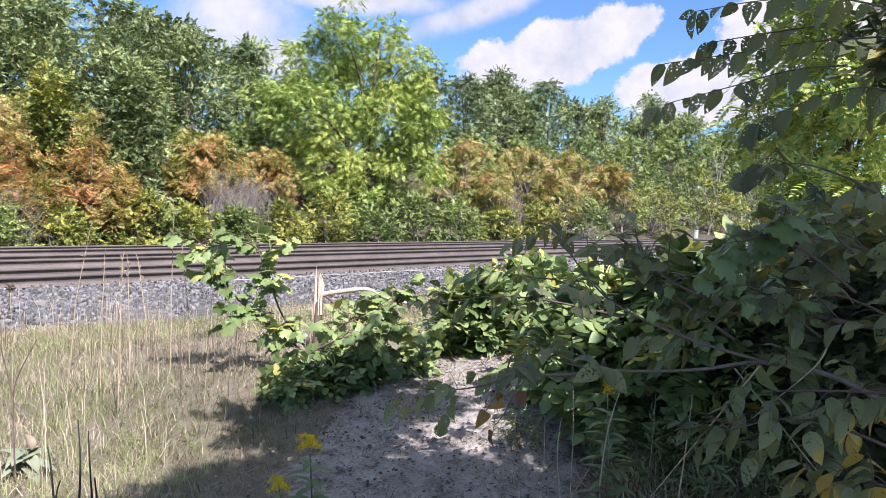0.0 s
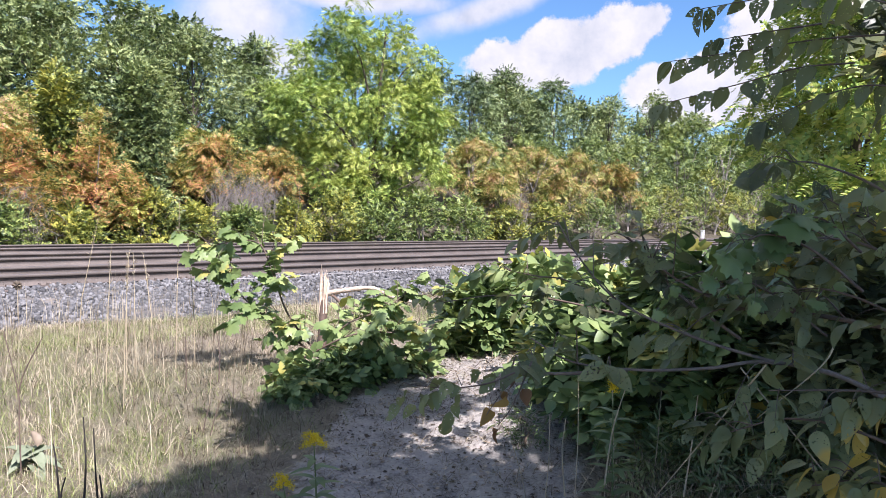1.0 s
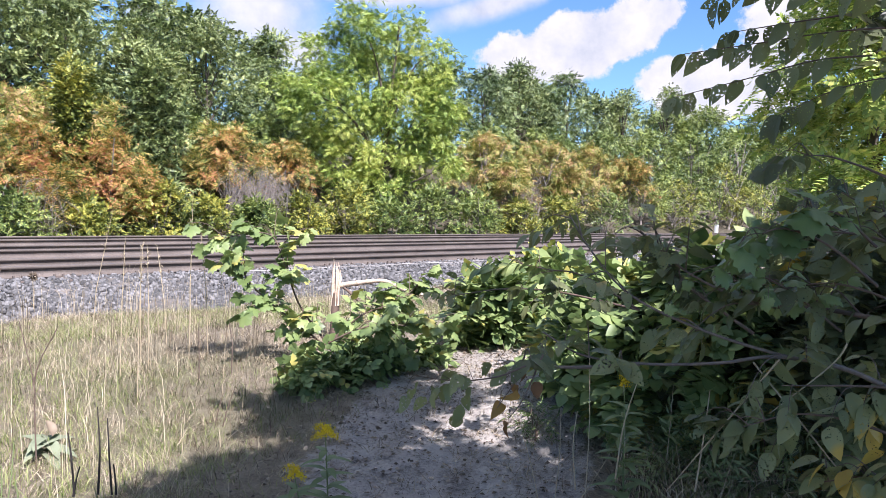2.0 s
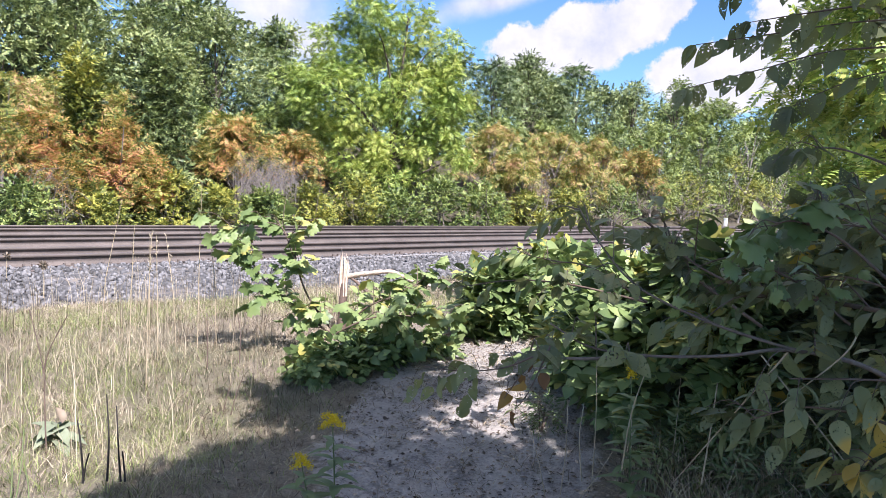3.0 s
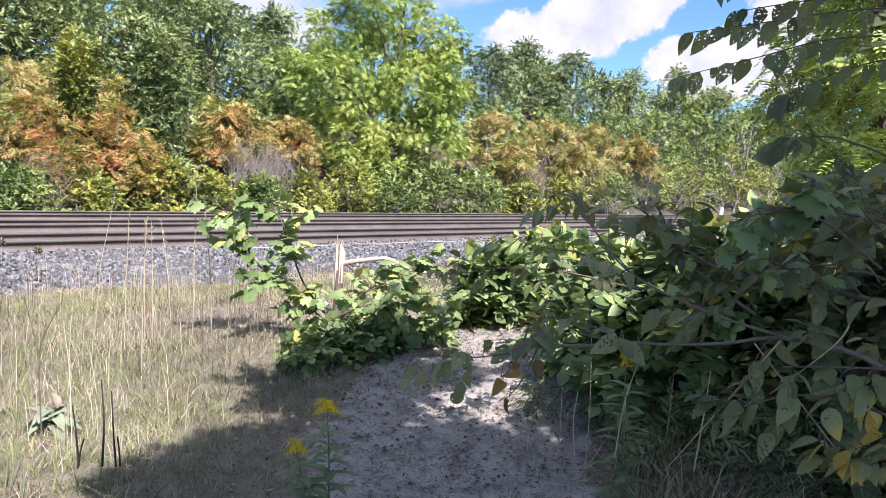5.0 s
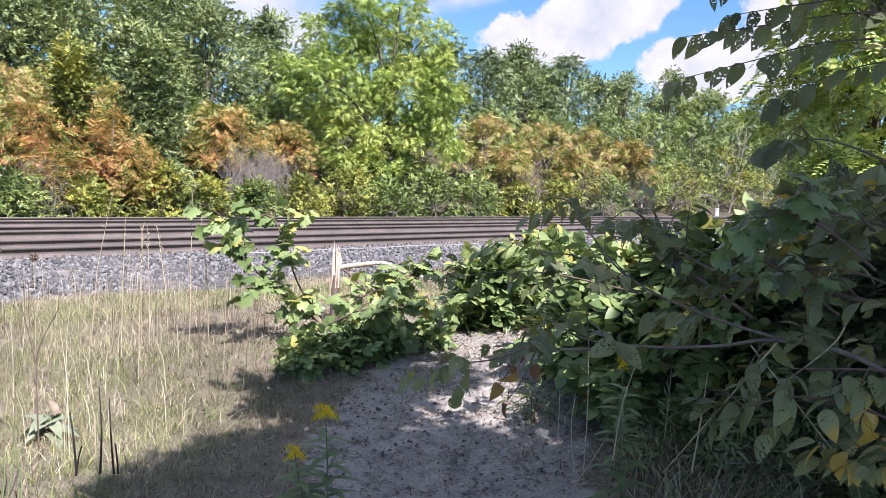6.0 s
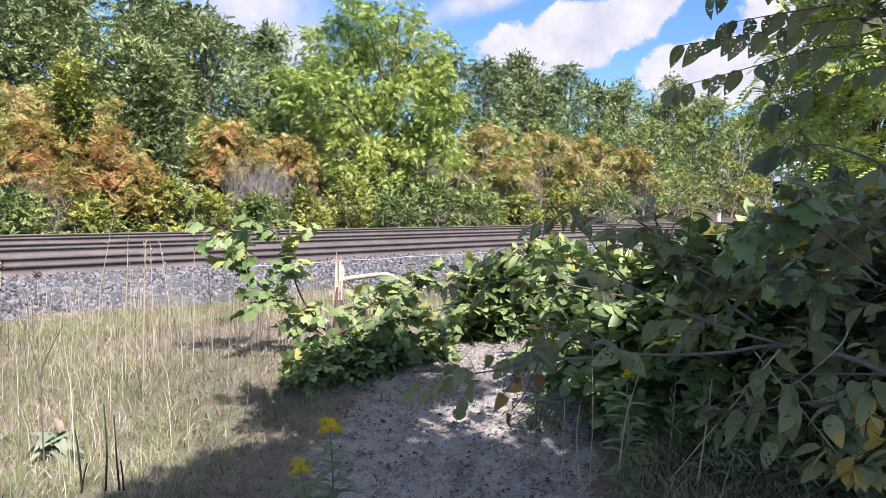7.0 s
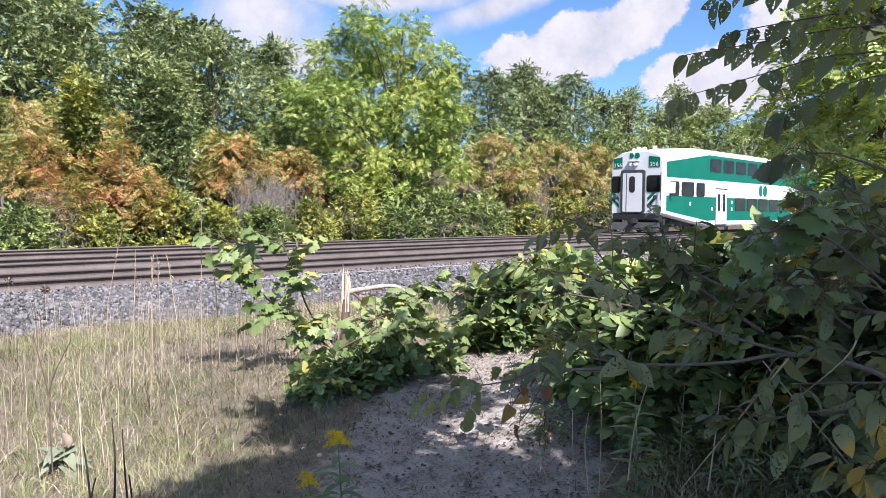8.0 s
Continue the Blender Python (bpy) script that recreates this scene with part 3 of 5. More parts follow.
def coach_body(cab):
    """Bi-level coach shell lofted along its length."""
    st = [(0.0, 0.95, 3.72, 4.2, -0.06), (0.35, 0.9, 3.8, 4.3, 0), (2.5, 0.62, 4.05, 4.52, 0), (5.2, 0.3, 4.33, 4.7, 0), (20.7, 0.3, 4.33, 4.7, 0), (23.4, 0.62, 4.05, 4.52, 0), (25.55, 0.9, 3.8, 4.3, 0), (25.9, 0.95, 3.72, 4.2, -0.06)]
    bm = bmesh.new()
    rings = []
    for x, zb, zs, zr, dw in st:
        w = HALF + dw
        sec = [(-w + 0.1, zb), (-w, zb + 0.1), (-w, zs), (-w + 0.12, zs + (zr - zs) * 0.45), (-w + 0.42, zs + (zr - zs) * 0.8), (-0.6, zr), (0, zr + 0.02)]
        sec = sec + [(-y, z) for y, z in sec[-2::-1]]
        rings.append([bm.verts.new((x, y, z)) for y, z in sec])
    for a, b in zip(rings, rings[1:]):
        for i in range(len(a)):
            j = (i + 1) % len(a)
            bm.faces.new((a[i], a[j], b[j], b[i]))
    bm.faces.new(rings[0][::-1])
    bm.faces.new(rings[-1])
    bmesh.ops.recalc_face_normals(bm, faces=bm.faces[:])
    return bm


def window_pair(ob, x0, z0, x1, z1, y, name="window"):
    s = 1 if y > 0 else -1
    w = part(name, prism(rounded(x0 - 0.05, z0 - 0.05, x1 + 0.05, z1 + 0.05, 0.13), s * (abs(y) - 0.05), s * (abs(y) + 0.02)), DARK, ob, "black rubber-framed coach window")
    part("pane", prism(rounded(x0, z0, x1, z1), s * (abs(y) - 0.03), s * (abs(y) + 0.026)), GLASS, w)


def disc_outline(cx, cz, r, a0=0, a1=360, n=20):
    return [(cx + r * math.cos(radians(a0 + (a1 - a0) * i / n)), cz + r * math.sin(radians(a0 + (a1 - a0) * i / n))) for i in range(n + (a1 - a0 < 360))]


def build_coach(name, cab, label):
    ob = root(name, (0, 0, 0), label, "train car", "commuter train")
    part("body", coach_body(cab), WHITE, ob, "white painted bi-level coach shell")
    for s in (-1, 1):
        y0, y1 = s * (HALF - 0.02), s * (HALF + 0.008)
        part("upper_panel", prism([(0.38, 2.9), (0.38, 3.67), (5.3, 4.28), (20.6, 4.28), (25.5, 3.67), (25.5, 2.9)], y0, y1), GREEN, ob, "green painted upper band")
        part("lower_panel", prism([(0.38, 1.95), (0.38, 1.16), (5.15, 0.64), (20.75, 0.64), (25.5, 1.16), (25.5, 1.95)], y0, y1), GREEN, ob, "green painted lower band")
        y = s * (HALF + 0.006)
        for i in range(9):
            if i != 8:
                window_pair(ob, 5.5 + i * 1.76, 3.42, 6.85 + i * 1.76, 4.07, y)
        for i in range(5):
            window_pair(ob, 9.0 + i * 1.76, 1.25, 10.4 + i * 1.76, 1.92, y)
        for x0, x1 in ((0.8, 1.72), (2.1, 3.45), (3.85, 4.75), (21.2, 22.1), (22.5, 23.8), (24.2, 25.1)):
            window_pair(ob, x0, 2.0, x1, 2.66, y)
        for dx in (6.3, 18.2):
            d = part("door", prism(rounded(dx, 0.42, dx + 1.45, 2.42, 0.05), s * (HALF - 0.05), s * (HALF + 0.02)), WHITE, ob, "pale grey double sliding door")
            part("door_rim", prism(rounded(dx - 0.05, 0.38, dx + 1.5, 2.46, 0.06), s * (HALF - 0.06), s * (HALF + 0.012)), GREY, d)
            for k in (0.12, 0.8):
                part("pane", prism(rounded(dx + k + 0.1, 1.15, dx + k + 0.42, 2.15, 0.1), s * (HALF - 0.03), s * (HALF + 0.028)), GLASS, d)
            part("door_gap", prism(rounded(dx + 0.71, 0.45, dx + 0.74, 2.4, 0.01), s * (HALF - 0.03), s * (HALF + 0.024)), DARK, d)
            part("gutter", prism([(dx - 0.1, 2.47), (dx + 1.55, 2.47), (dx + 1.55, 2.53), (dx - 0.1, 2.53)], s * (HALF - 0.02), s * (HALF + 0.07)), WHITE, d)
            part("step", prism([(dx + 0.1, 0.24), (dx + 1.3, 0.24), (dx + 1.3, 0.36), (dx + 0.1, 0.36)], s * (HALF - 0.2), s * (HALF + 0.04)), DARK, d)
        # emblem: two plain round shapes
        part("emblem", prism(disc_outline(12.85, 2.46, 0.34, 60, 300), y0, s * (HALF + 0.012)), GREEN, ob, "plain green round emblem")
        part("emblem", prism(disc_outline(13.55, 2.46, 0.34), y0, s * (HALF + 0.012)), GREEN, ob, "plain green round emblem")
        for x, z in ((3.0, 1.45), (5.7, 1.2), (8.4, 1.6), (8.4, 1.2), (16.9, 1.5)):
            part("notice", prism(rounded(x, z, x + 0.16, z + 0.2, 0.02), y0, s * (HALF + 0.014)), WHITE, ob)
    # running gear
    for bx in (3.0, 22.9):
        bogie = part("bogie", box_bm(3.4, 2.2, 0.28, (bx, 0, 0.62), 0.05), GREY, ob, "dark grey steel bogie frame")
        for wx in (-1.25, 1.25):
            for s in (-1, 1):
                bm = bmesh.new()
                bmesh.ops.create_cone(bm, cap_ends=True, segments=28, radius1=0.43, radius2=0.43, depth=0.12, matrix=Matrix.Translation((bx + wx, s * 0.75, 0.43)) @ Matrix.Rotation(radians(90), 4, "X"))
                part("wheel", bm, RUST, bogie)
                part("axle_box", box_bm(0.36, 0.2, 0.34, (bx + wx, s * 1.1, 0.47), 0.04), DARK, bogie)
        for s in (-1, 1):
            part("side_frame", prism([(bx - 1.6, 0.55), (bx - 0.6, 0.35), (bx + 0.6, 0.35), (bx + 1.6, 0.55), (bx + 1.6, 0.75), (bx - 1.6, 0.75)], s * 1.05, s * 1.2), DARK, bogie)
    part("underframe", box_bm(LONG - 0.6, 2.3, 0.3, (LONG / 2, 0, 0.85)), DARK, ob)
    part("coupler", box_bm(0.7, 0.3, 0.3, (-0.3, 0, 0.62), 0.05), DARK, ob)
    part("coupler", box_bm(0.5, 0.3, 0.3, (LONG + 0.2, 0, 0.62), 0.05), DARK, ob)
    if not cab:
        part("gangway", box_bm(0.35, 1.1, 2.2, (-0.15, 0, 2.1), 0.04), DARK, ob)
    return ob


def front_plate(outline, depth, out):
    """A plate on the cab's front, outline in y and z."""
    return turned(prism(outline, depth, -out), radians(-90))


def cab_front(ob):
    def put(name, outline, mat, out, label="", under=None, depth=0.05):
        return part(name, front_plate([(-y, z) for y, z in outline], depth, out), mat, under or ob, label)

    surround = put("door_frame", rounded(-0.52, 1.05, 0.88, 3.28, 0.12), GREY, 0.1, "grey rubber gangway door frame")
    put("door", rounded(-0.38, 1.1, 0.74, 3.12, 0.08), WHITE, 0.115, "white cab end door", surround)
    put("pane", rounded(0.02, 2.1, 0.36, 2.95, 0.14), DARK, 0.125, "", surround)
    put("door_seam", rounded(0.5, 1.12, 0.54, 3.1, 0.015), GREY, 0.122, "", surround)
    for y0, y1 in ((0.98, 1.42), (-1.36, -0.64)):
        w = put("windscreen", rounded(y0 - 0.05, 2.1, y1 + 0.05, 2.98, 0.12), DARK, 0.02, "black-framed cab windscreen")
        put("pane", rounded(y0, 2.15, y1, 2.93), GLASS, 0.028, "", w)
    for y0, y1 in ((0.84, 1.36), (-1.32, -0.7)):
        p = put("number_panel", [(y0, 3.4), (y1, 3.4), (y1, 3.9), (y0, 3.98)] if y0 > 0 else [(y0, 3.4), (y1, 3.4), (y1, 3.98), (y0, 3.9)], GREEN, 0.02, "green panel with white car number")
        cu = bpy.data.curves.new("car_number", "FONT")
        cu.body, cu.size, cu.extrude, cu.align_x = "256", 0.3, 0.004, "CENTER"
        cu.space_character = 1.1
        tmp = bpy.data.objects.new("car_number", cu)
        me = bpy.data.meshes.new_from_object(tmp)
        me.materials.append(WHITE)
        num = part_of("car_number", me, p, "white painted numerals", (-0.03, (y0 + y1) / 2, 3.45))
        num.rotation_euler = (radians(90), 0, radians(-90))
    put("emblem", disc_outline(0.33, 4.02, 0.15, 60, 300), GREEN, 0.03, "plain green round emblem")
    put("emblem", disc_outline(-0.02, 4.02, 0.15), GREEN, 0.03, "plain green round emblem")
    hood = part("lamp_hood", box_bm(0.2, 0.62, 0.06, (-0.08, 0.15, 3.74), 0.015), WHITE, ob)
    for y in (0.28, 0.02):
        bm = bmesh.new()
        bmesh.ops.create_cone(bm, cap_ends=True, segments=20, radius1=0.11, radius2=0.09, depth=0.14, matrix=Matrix.Translation((-0.09, y, 3.58)) @ Matrix.Rotation(radians(-90), 4, "Y"))
        part("headlight", bm, LAMP, ob, "round silver headlight")
    for y in (1.22, -1.1):
        bm = bmesh.new()
        bmesh.ops.create_cone(bm, cap_ends=True, segments=18, radius1=0.1, radius2=0.1, depth=0.12, matrix=Matrix.Translation((-0.04, y, 1.86)) @ Matrix.Rotation(radians(-90), 4, "Y"))
        part("marker_light", bm, GREY, ob, "grey ringed marker light")
    for s in (-1, 1):
        for k in (0.0, 0.34):
            o = [(0.1, 1.3 + k), (0.6, 1.78 + k), (0.6, 1.98 + k), (0.1, 1.5 + k)]
            y = 0.92 if s > 0 else -0.55
            put("stripe", [(y + (a if s > 0 else -a), z) for a, z in o][::s], GREEN, 0.012, "green diagonal stripe")
    # pilot, steps and roof gear
    part("pilot", prism([(-0.25, 0.16), (0.1, 0.16), (0.25, 0.55), (-0.1, 0.55)], -1.3, 1.3), GREY, ob, "grey steel snow pilot")
    part("buffer_beam", box_bm(0.25, 2.7, 0.35, (0.05, 0, 0.85), 0.03), DARK, ob)
    for s in (-1, 1):
        part("step", box_bm(0.3, 0.4, 0.5, (0.3, s * 1.25, 0.5), 0.02), DARK, ob)
        part("grab_rail", box_bm(0.03, 0.03, 1.4, (-0.1, s * 1.43 - 0.0, 2.4)), GREY, ob)
    for x, y, h in ((0.5, 0.45, 0.14), (0.6, 0.25, 0.22), (0.7, 0.05, 0.16), (0.55, -0.12, 0.2), (0.9, -0.55, 0.26)):
        part("roof_horn", box_bm(0.3, 0.1, h, (x, y, 4.3 + h / 2), 0.02), WHITE, ob, "white roof horn")
    part("mirror", box_bm(0.1, 0.32, 0.6, (0.7, -1.66, 2.35), 0.02), WHITE, ob)


def build_train():
    cab = build_coach("cab_car", True, "green and white bi-level commuter cab car with black windows")
    cab_front(cab)
    trail = build_coach("coach", False, "green and white bi-level commuter coach behind the cab car")
    return cab, trail


cab_car, coach = build_train()

# ---- the bank beyond the tracks ----
def tree(x, y, top, radius, **kw):
    base = float(height(x, y)) - 0.05
    k = max(1.0, radius / 2.9)
    if "lobes_at" not in kw:
        kw["clump"], kw["size"] = kw["clump"] * k, kw.get("size", 1.0) * k ** 0.8
    return plant(kw.pop("name", "tree"), x, y, base, top, radius, **kw)


DARK_TREE = dict(mat=DARKGREEN, spray=BROAD, label="dark green broadleaf tree on the railway bank", category="tree", group="trees on the bank", clumps=108, sprays=27, clump=0.85, size=0.78, start=0.02)
LOCUST_TREE = dict(mat=GREYGREEN, spray=PIN_ASH, label="grey-green leafy tree on the railway bank", category="tree", group="trees on the bank", clumps=108, sprays=27, clump=0.85, size=0.82, start=0.02)
ASH_TREE = dict(mat=MIDGREEN, spray=PIN_ASH, label="mid-green leafy tree on the railway bank", category="tree", group="trees on the bank", clumps=108, sprays=27, clump=0.85, size=0.82, start=0.02)
SUMAC_BUSH = dict(name="sumac_bush", mat=SUMAC, spray=PIN_SUMAC, label="staghorn sumac with orange and red autumn leaves", category="shrub", group="sumac thicket", clumps=62, sprays=24, clump=0.52, size=0.74, shape="umbrella", start=0.1, stems=4, wood=TWIG, flat=0.6)
OLIVE_BUSH = dict(SUMAC_BUSH, mat=SUMAC_OLIVE, label="sumac shrub turning from olive green to yellow and rust")
GREEN_BUSH = dict(name="bush", mat=MIDGREEN, spray=SMALL, label="leafy green bush beside the railway", category="shrub", group="bushes by the track", clumps=44, sprays=28, clump=0.48, size=0.88, start=0.02, stems=3, wood=TWIG)
YELLOW_BUSH = dict(GREEN_BUSH, mat=YELLOWGREEN, label="yellow-green bush beside the railway")


def build_bank():
    # the big walnut-like tree, its crown in lobes (dx, dy, height, breadth, depth)
    lobes = ((-0.59, 0.19, 9.26, 1.67, 1.52), (-1.94, 2.61, 8.91, 0.88, 0.98), (-1.46, 1.46, 7.51, 1.47, 1.47),
             (1.45, -1.09, 7.89, 1.52, 1.52), (0.94, -0.34, 9.58, 0.74, 0.83), (-3.54, 2.80, 5.74, 1.03, 1.13),
             (-2.50, 1.42, 5.07, 2.08, 1.72), (1.38, -0.48, 5.17, 2.33, 1.84), (2.03, -2.93, 5.66, 1.03, 1.47),
             (-1.63, 0.95, 2.53, 1.84, 1.47), (2.15, -1.01, 2.77, 1.84, 1.72), (-0.16, -0.04, 1.86, 1.72, 1.72),
             (-2.32, 3.62, 3.75, 1.35, 1.10))
    tree(26.096, 28.5, 11.894, 4.979, mat=WALNUT, spray=PIN_WALNUT, label="tall bright green walnut tree with feathery leaves", category="tree", seed=11, clumps=400, sprays=50, clump=0.66, size=0.58, start=0.03, lobes_at=lobes)
    # trees along the top
    tree(11.029, 37, 10.832, 3.1, seed=21, **DARK_TREE)
    tree(13.774, 36.5, 10.664, 3.265, seed=22, **DARK_TREE)
    tree(17.466, 37, 10.286, 2.604, seed=23, **DARK_TREE)
    tree(20.79, 36, 10.894, 2.586, seed=24, **DARK_TREE)
    tree(25.03, 37, 9.618, 2.054, seed=25, **LOCUST_TREE)
    tree(30.111, 39, 10.25, 2.475, seed=26, **LOCUST_TREE)
    tree(43.056, 36, 11.636, 3.074, seed=27, **LOCUST_TREE)
    tree(48.231, 37, 13.054, 2.657, seed=28, **DARK_TREE)
    tree(53.228, 36, 12.725, 3.492, seed=29, **LOCUST_TREE)
    tree(62.439, 36, 12.644, 3.098, seed=30, **DARK_TREE)
    tree(73.243, 37, 14.612, 2.901, seed=31, **ASH_TREE)
    tree(75.531, 34, 12.534, 4.63, seed=32, **ASH_TREE)
    tree(90.141, 34, 13.574, 5.272, seed=33, **ASH_TREE)
    tree(110.382, 34, 16.96, 6.925, seed=34, **ASH_TREE)
    # the wood goes on behind the first row
    first = tree(54.498, 41, 12.806, 3.727, seed=35, **dict(DARK_TREE, clumps=60, sprays=26, size=1.25))
    z = first.location.z
    for k, (x, y) in enumerate(((44, 41), (51, 40), (57, 41.5), (63, 40), (70, 41), (78, 40), (87, 41), (98, 40), (111, 41), (126, 40), (24, 43), (30, 44), (16, 43), (12, 41), (20, 41.5), (37, 42))):
        copy_thing(first, pose(x, y, z, 0, 0, k * 73 % 360))
    # small trees in front
    tree(13.735, 27.5, 6.631, 1.208, mat=DARKGREEN, spray=SMALL, label="slender dark green young tree", category="tree", seed=41, clumps=90, sprays=60, clump=0.6, start=0.08)
    tree(10.554, 27, 5.951, 1.037, mat=YELLOWGREEN, spray=SMALL, label="slender yellow-green sapling among the sumac", category="tree", seed=42, clumps=70, sprays=34, clump=0.5, start=0.15, shape="cone")
    # sumac
    tree(8.645, 29, 5.2, 2.446, seed=51, **OLIVE_BUSH)
    tree(10.756, 30, 5.5, 2.454, seed=52, **OLIVE_BUSH)
    tree(13.411, 30, 5.2, 2.411, seed=53, **OLIVE_BUSH)
    tree(9.273, 26.8, 3.986, 1.448, seed=54, **SUMAC_BUSH)
    tree(11.597, 26.8, 3.941, 1.454, seed=55, **SUMAC_BUSH)
    tree(17.369, 28, 4.448, 2.082, seed=56, **SUMAC_BUSH)
    tree(19.862, 28, 4.268, 1.839, seed=57, **SUMAC_BUSH)
    tree(17.515, 30, 4.804, 1.693, seed=58, **OLIVE_BUSH)
    tree(9.514, 25.6, 2.266, 1.062, seed=59, **SUMAC_BUSH)
    tree(12.222, 25.6, 2.601, 0.863, seed=60, **SUMAC_BUSH)
    tree(34.233, 28.5, 5.9, 2.61, seed=61, **OLIVE_BUSH)
    tree(38.528, 28, 5.992, 2.78, seed=62, **OLIVE_BUSH)
    tree(44.334, 28, 5.969, 2.846, seed=63, **OLIVE_BUSH)
    tree(49.666, 28, 5.659, 2.454, seed=64, **SUMAC_BUSH)
    tree(33.862, 26.5, 4.202, 1.89, seed=65, **OLIVE_BUSH)
    tree(40.1, 26.5, 4.254, 2.096, seed=66, **OLIVE_BUSH)
    # green bushes along the foot
    tree(8.042, 25, 1.516, 1.163, seed=71, **GREEN_BUSH)
    tree(10.13, 25, 1.404, 1.066, seed=72, **YELLOW_BUSH)
    tree(12.824, 25, 1.954, 1.155, seed=73, **YELLOW_BUSH)
    tree(14.41, 25, 1.514, 1.107, seed=74, **YELLOW_BUSH)
    tree(16.508, 25, 1.462, 1.064, seed=75, **GREEN_BUSH)
    tree(18.726, 25.2, 1.849, 1.243, seed=76, **YELLOW_BUSH)
    tree(21.21, 25.4, 2.405, 1.443, seed=77, **YELLOW_BUSH)
    tree(23.482, 25, 1.747, 1.382, seed=78, **GREEN_BUSH)
    tree(26.595, 25.2, 2.363, 1.48, seed=79, **GREEN_BUSH)
    tree(29.495, 25.2, 2.47, 1.426, seed=80, **GREEN_BUSH)
    tree(33.023, 25, 1.993, 1.519, seed=81, **YELLOW_BUSH)
    tree(36.755, 25, 2.413, 1.621, seed=82, **YELLOW_BUSH)
    tree(42.023, 25.2, 2.93, 1.77, seed=83, **GREEN_BUSH)
    tree(50.355, 27, 5.272, 2.448, seed=84, **GREEN_BUSH)
    tree(56.775, 27, 5.241, 2.66, seed=85, **GREEN_BUSH)
    tree(64.322, 27, 6.168, 2.908, seed=86, **YELLOW_BUSH)
    tree(73.508, 27, 6.49, 3.211, seed=87, **GREEN_BUSH)
    tree(84.832, 27, 6.887, 3.585, seed=88, **GREEN_BUSH)

    # shrubs on the slope between the rows
    slope = dict(GREEN_BUSH, spray=PIN_ASH, clumps=44, sprays=32, clump=0.8, label="leafy green shrub on the bank slope", group="shrubs on the slope")
    tree(12.71, 32.5, 5.594, 2.5, seed=111, **dict(slope, mat=YELLOWGREEN, label="yellow-green shrub on the bank slope"))
    tree(17.571, 32.5, 5.453, 2.287, seed=112, **slope)
    tree(22.037, 32.5, 5.67, 2.229, seed=113, **slope)
    tree(39.015, 32.5, 7.085, 2.603, seed=114, **slope)
    tree(46.064, 32.5, 7.787, 2.873, seed=115, **slope)
    tree(53.087, 32, 7.793, 3.127, seed=116, **slope)
    tree(58.604, 31, 8.484, 3.304, seed=117, **slope)
    tree(63.952, 30, 8.69, 3.476, seed=118, **slope)
    tree(72.544, 30, 9.476, 3.806, seed=119, **slope)
    tree(83.798, 30, 10.205, 4.238, seed=120, **slope)
    tree(97.938, 30, 11.119, 4.782, seed=121, **slope)
    tree(53.89, 26.5, 4.214, 2.552, seed=122, **YELLOW_BUSH)
    tree(67.739, 26.3, 4.374, 2.754, seed=123, **YELLOW_BUSH)
    tree(76.277, 26.3, 4.461, 2.738, seed=124, **GREEN_BUSH)


build_bank()


def build_shade():
    """Trees at the back of the standing place; each leafy bough throws its shade on one spot of the path (x, y, breadth)."""
    spots = ((2.85, 3.74, 0.2), (3.12, 3.66, 0.22), (3.5, 3.6, 0.2), (2.88, 3.2, 0.26), (2.72, 2.8, 0.3), (2.3, 2.75, 0.36),
             (1.86, 2.85, 0.26), (1.9, 2.4, 0.45), (2.5, 2.2, 0.45), (3.0, 2.05, 0.36), (1.5, 2.6, 0.3), (3.1, 1.25, 0.4), (2.7, 0.9, 0.4), (3.5, 1.0, 0.35), (3.2, 1.7, 0.3))
    over = ((0.9, -0.5, 0.6), (1.5, 0.2, 0.4))
    # openings in the crown, by the spot of ground where the sun comes through
    gaps = ((1.35, 3.35, 0.28), (1.65, 3.42, 0.24), (1.95, 3.47, 0.2), (2.25, 3.47, 0.25), (2.55, 3.4, 0.24), (2.2, 4.0, 0.28), (2.5, 4.08, 0.2), (3.25, 2.92, 0.42), (3.52, 2.6, 0.32), (4.1, 3.7, 0.3), (4.5, 3.6, 0.35), (4.95, 3.5, 0.3),
            (1.9, 3.95, 0.3), (1.5, 3.8, 0.35), (2.15, 4.3, 0.3), (2.5, 4.3, 0.25), (2.9, 4.25, 0.25), (3.4, 4.3, 0.3), (1.2, 3.0, 0.25), (3.2, 2.2, 0.15))
    x, y, lobes = 1.3, -2.0, []
    for k, (gx, gy, r) in enumerate(spots + over):
        z = 3.4 + 0.37 * (k * 5 % 7) * 0.6
        rise = (z - (0.1 if k < len(spots) else 1.1)) / math.tan(radians(SUN_EL))
        lobes.append((gx + SUN_X * rise - x, gy + SUN_Y * rise - y, z, r, 0.3))
    plant("tree", x, y, 0.0, 5.6, 2.5, MIDGREEN, SMALL, "green broadleaf tree shading the path", "tree", 91, clumps=300, sprays=24, clump=0.24, start=0.45, group="trees by the path", size=0.85, lobes_at=lobes, gaps=gaps)


build_shade()


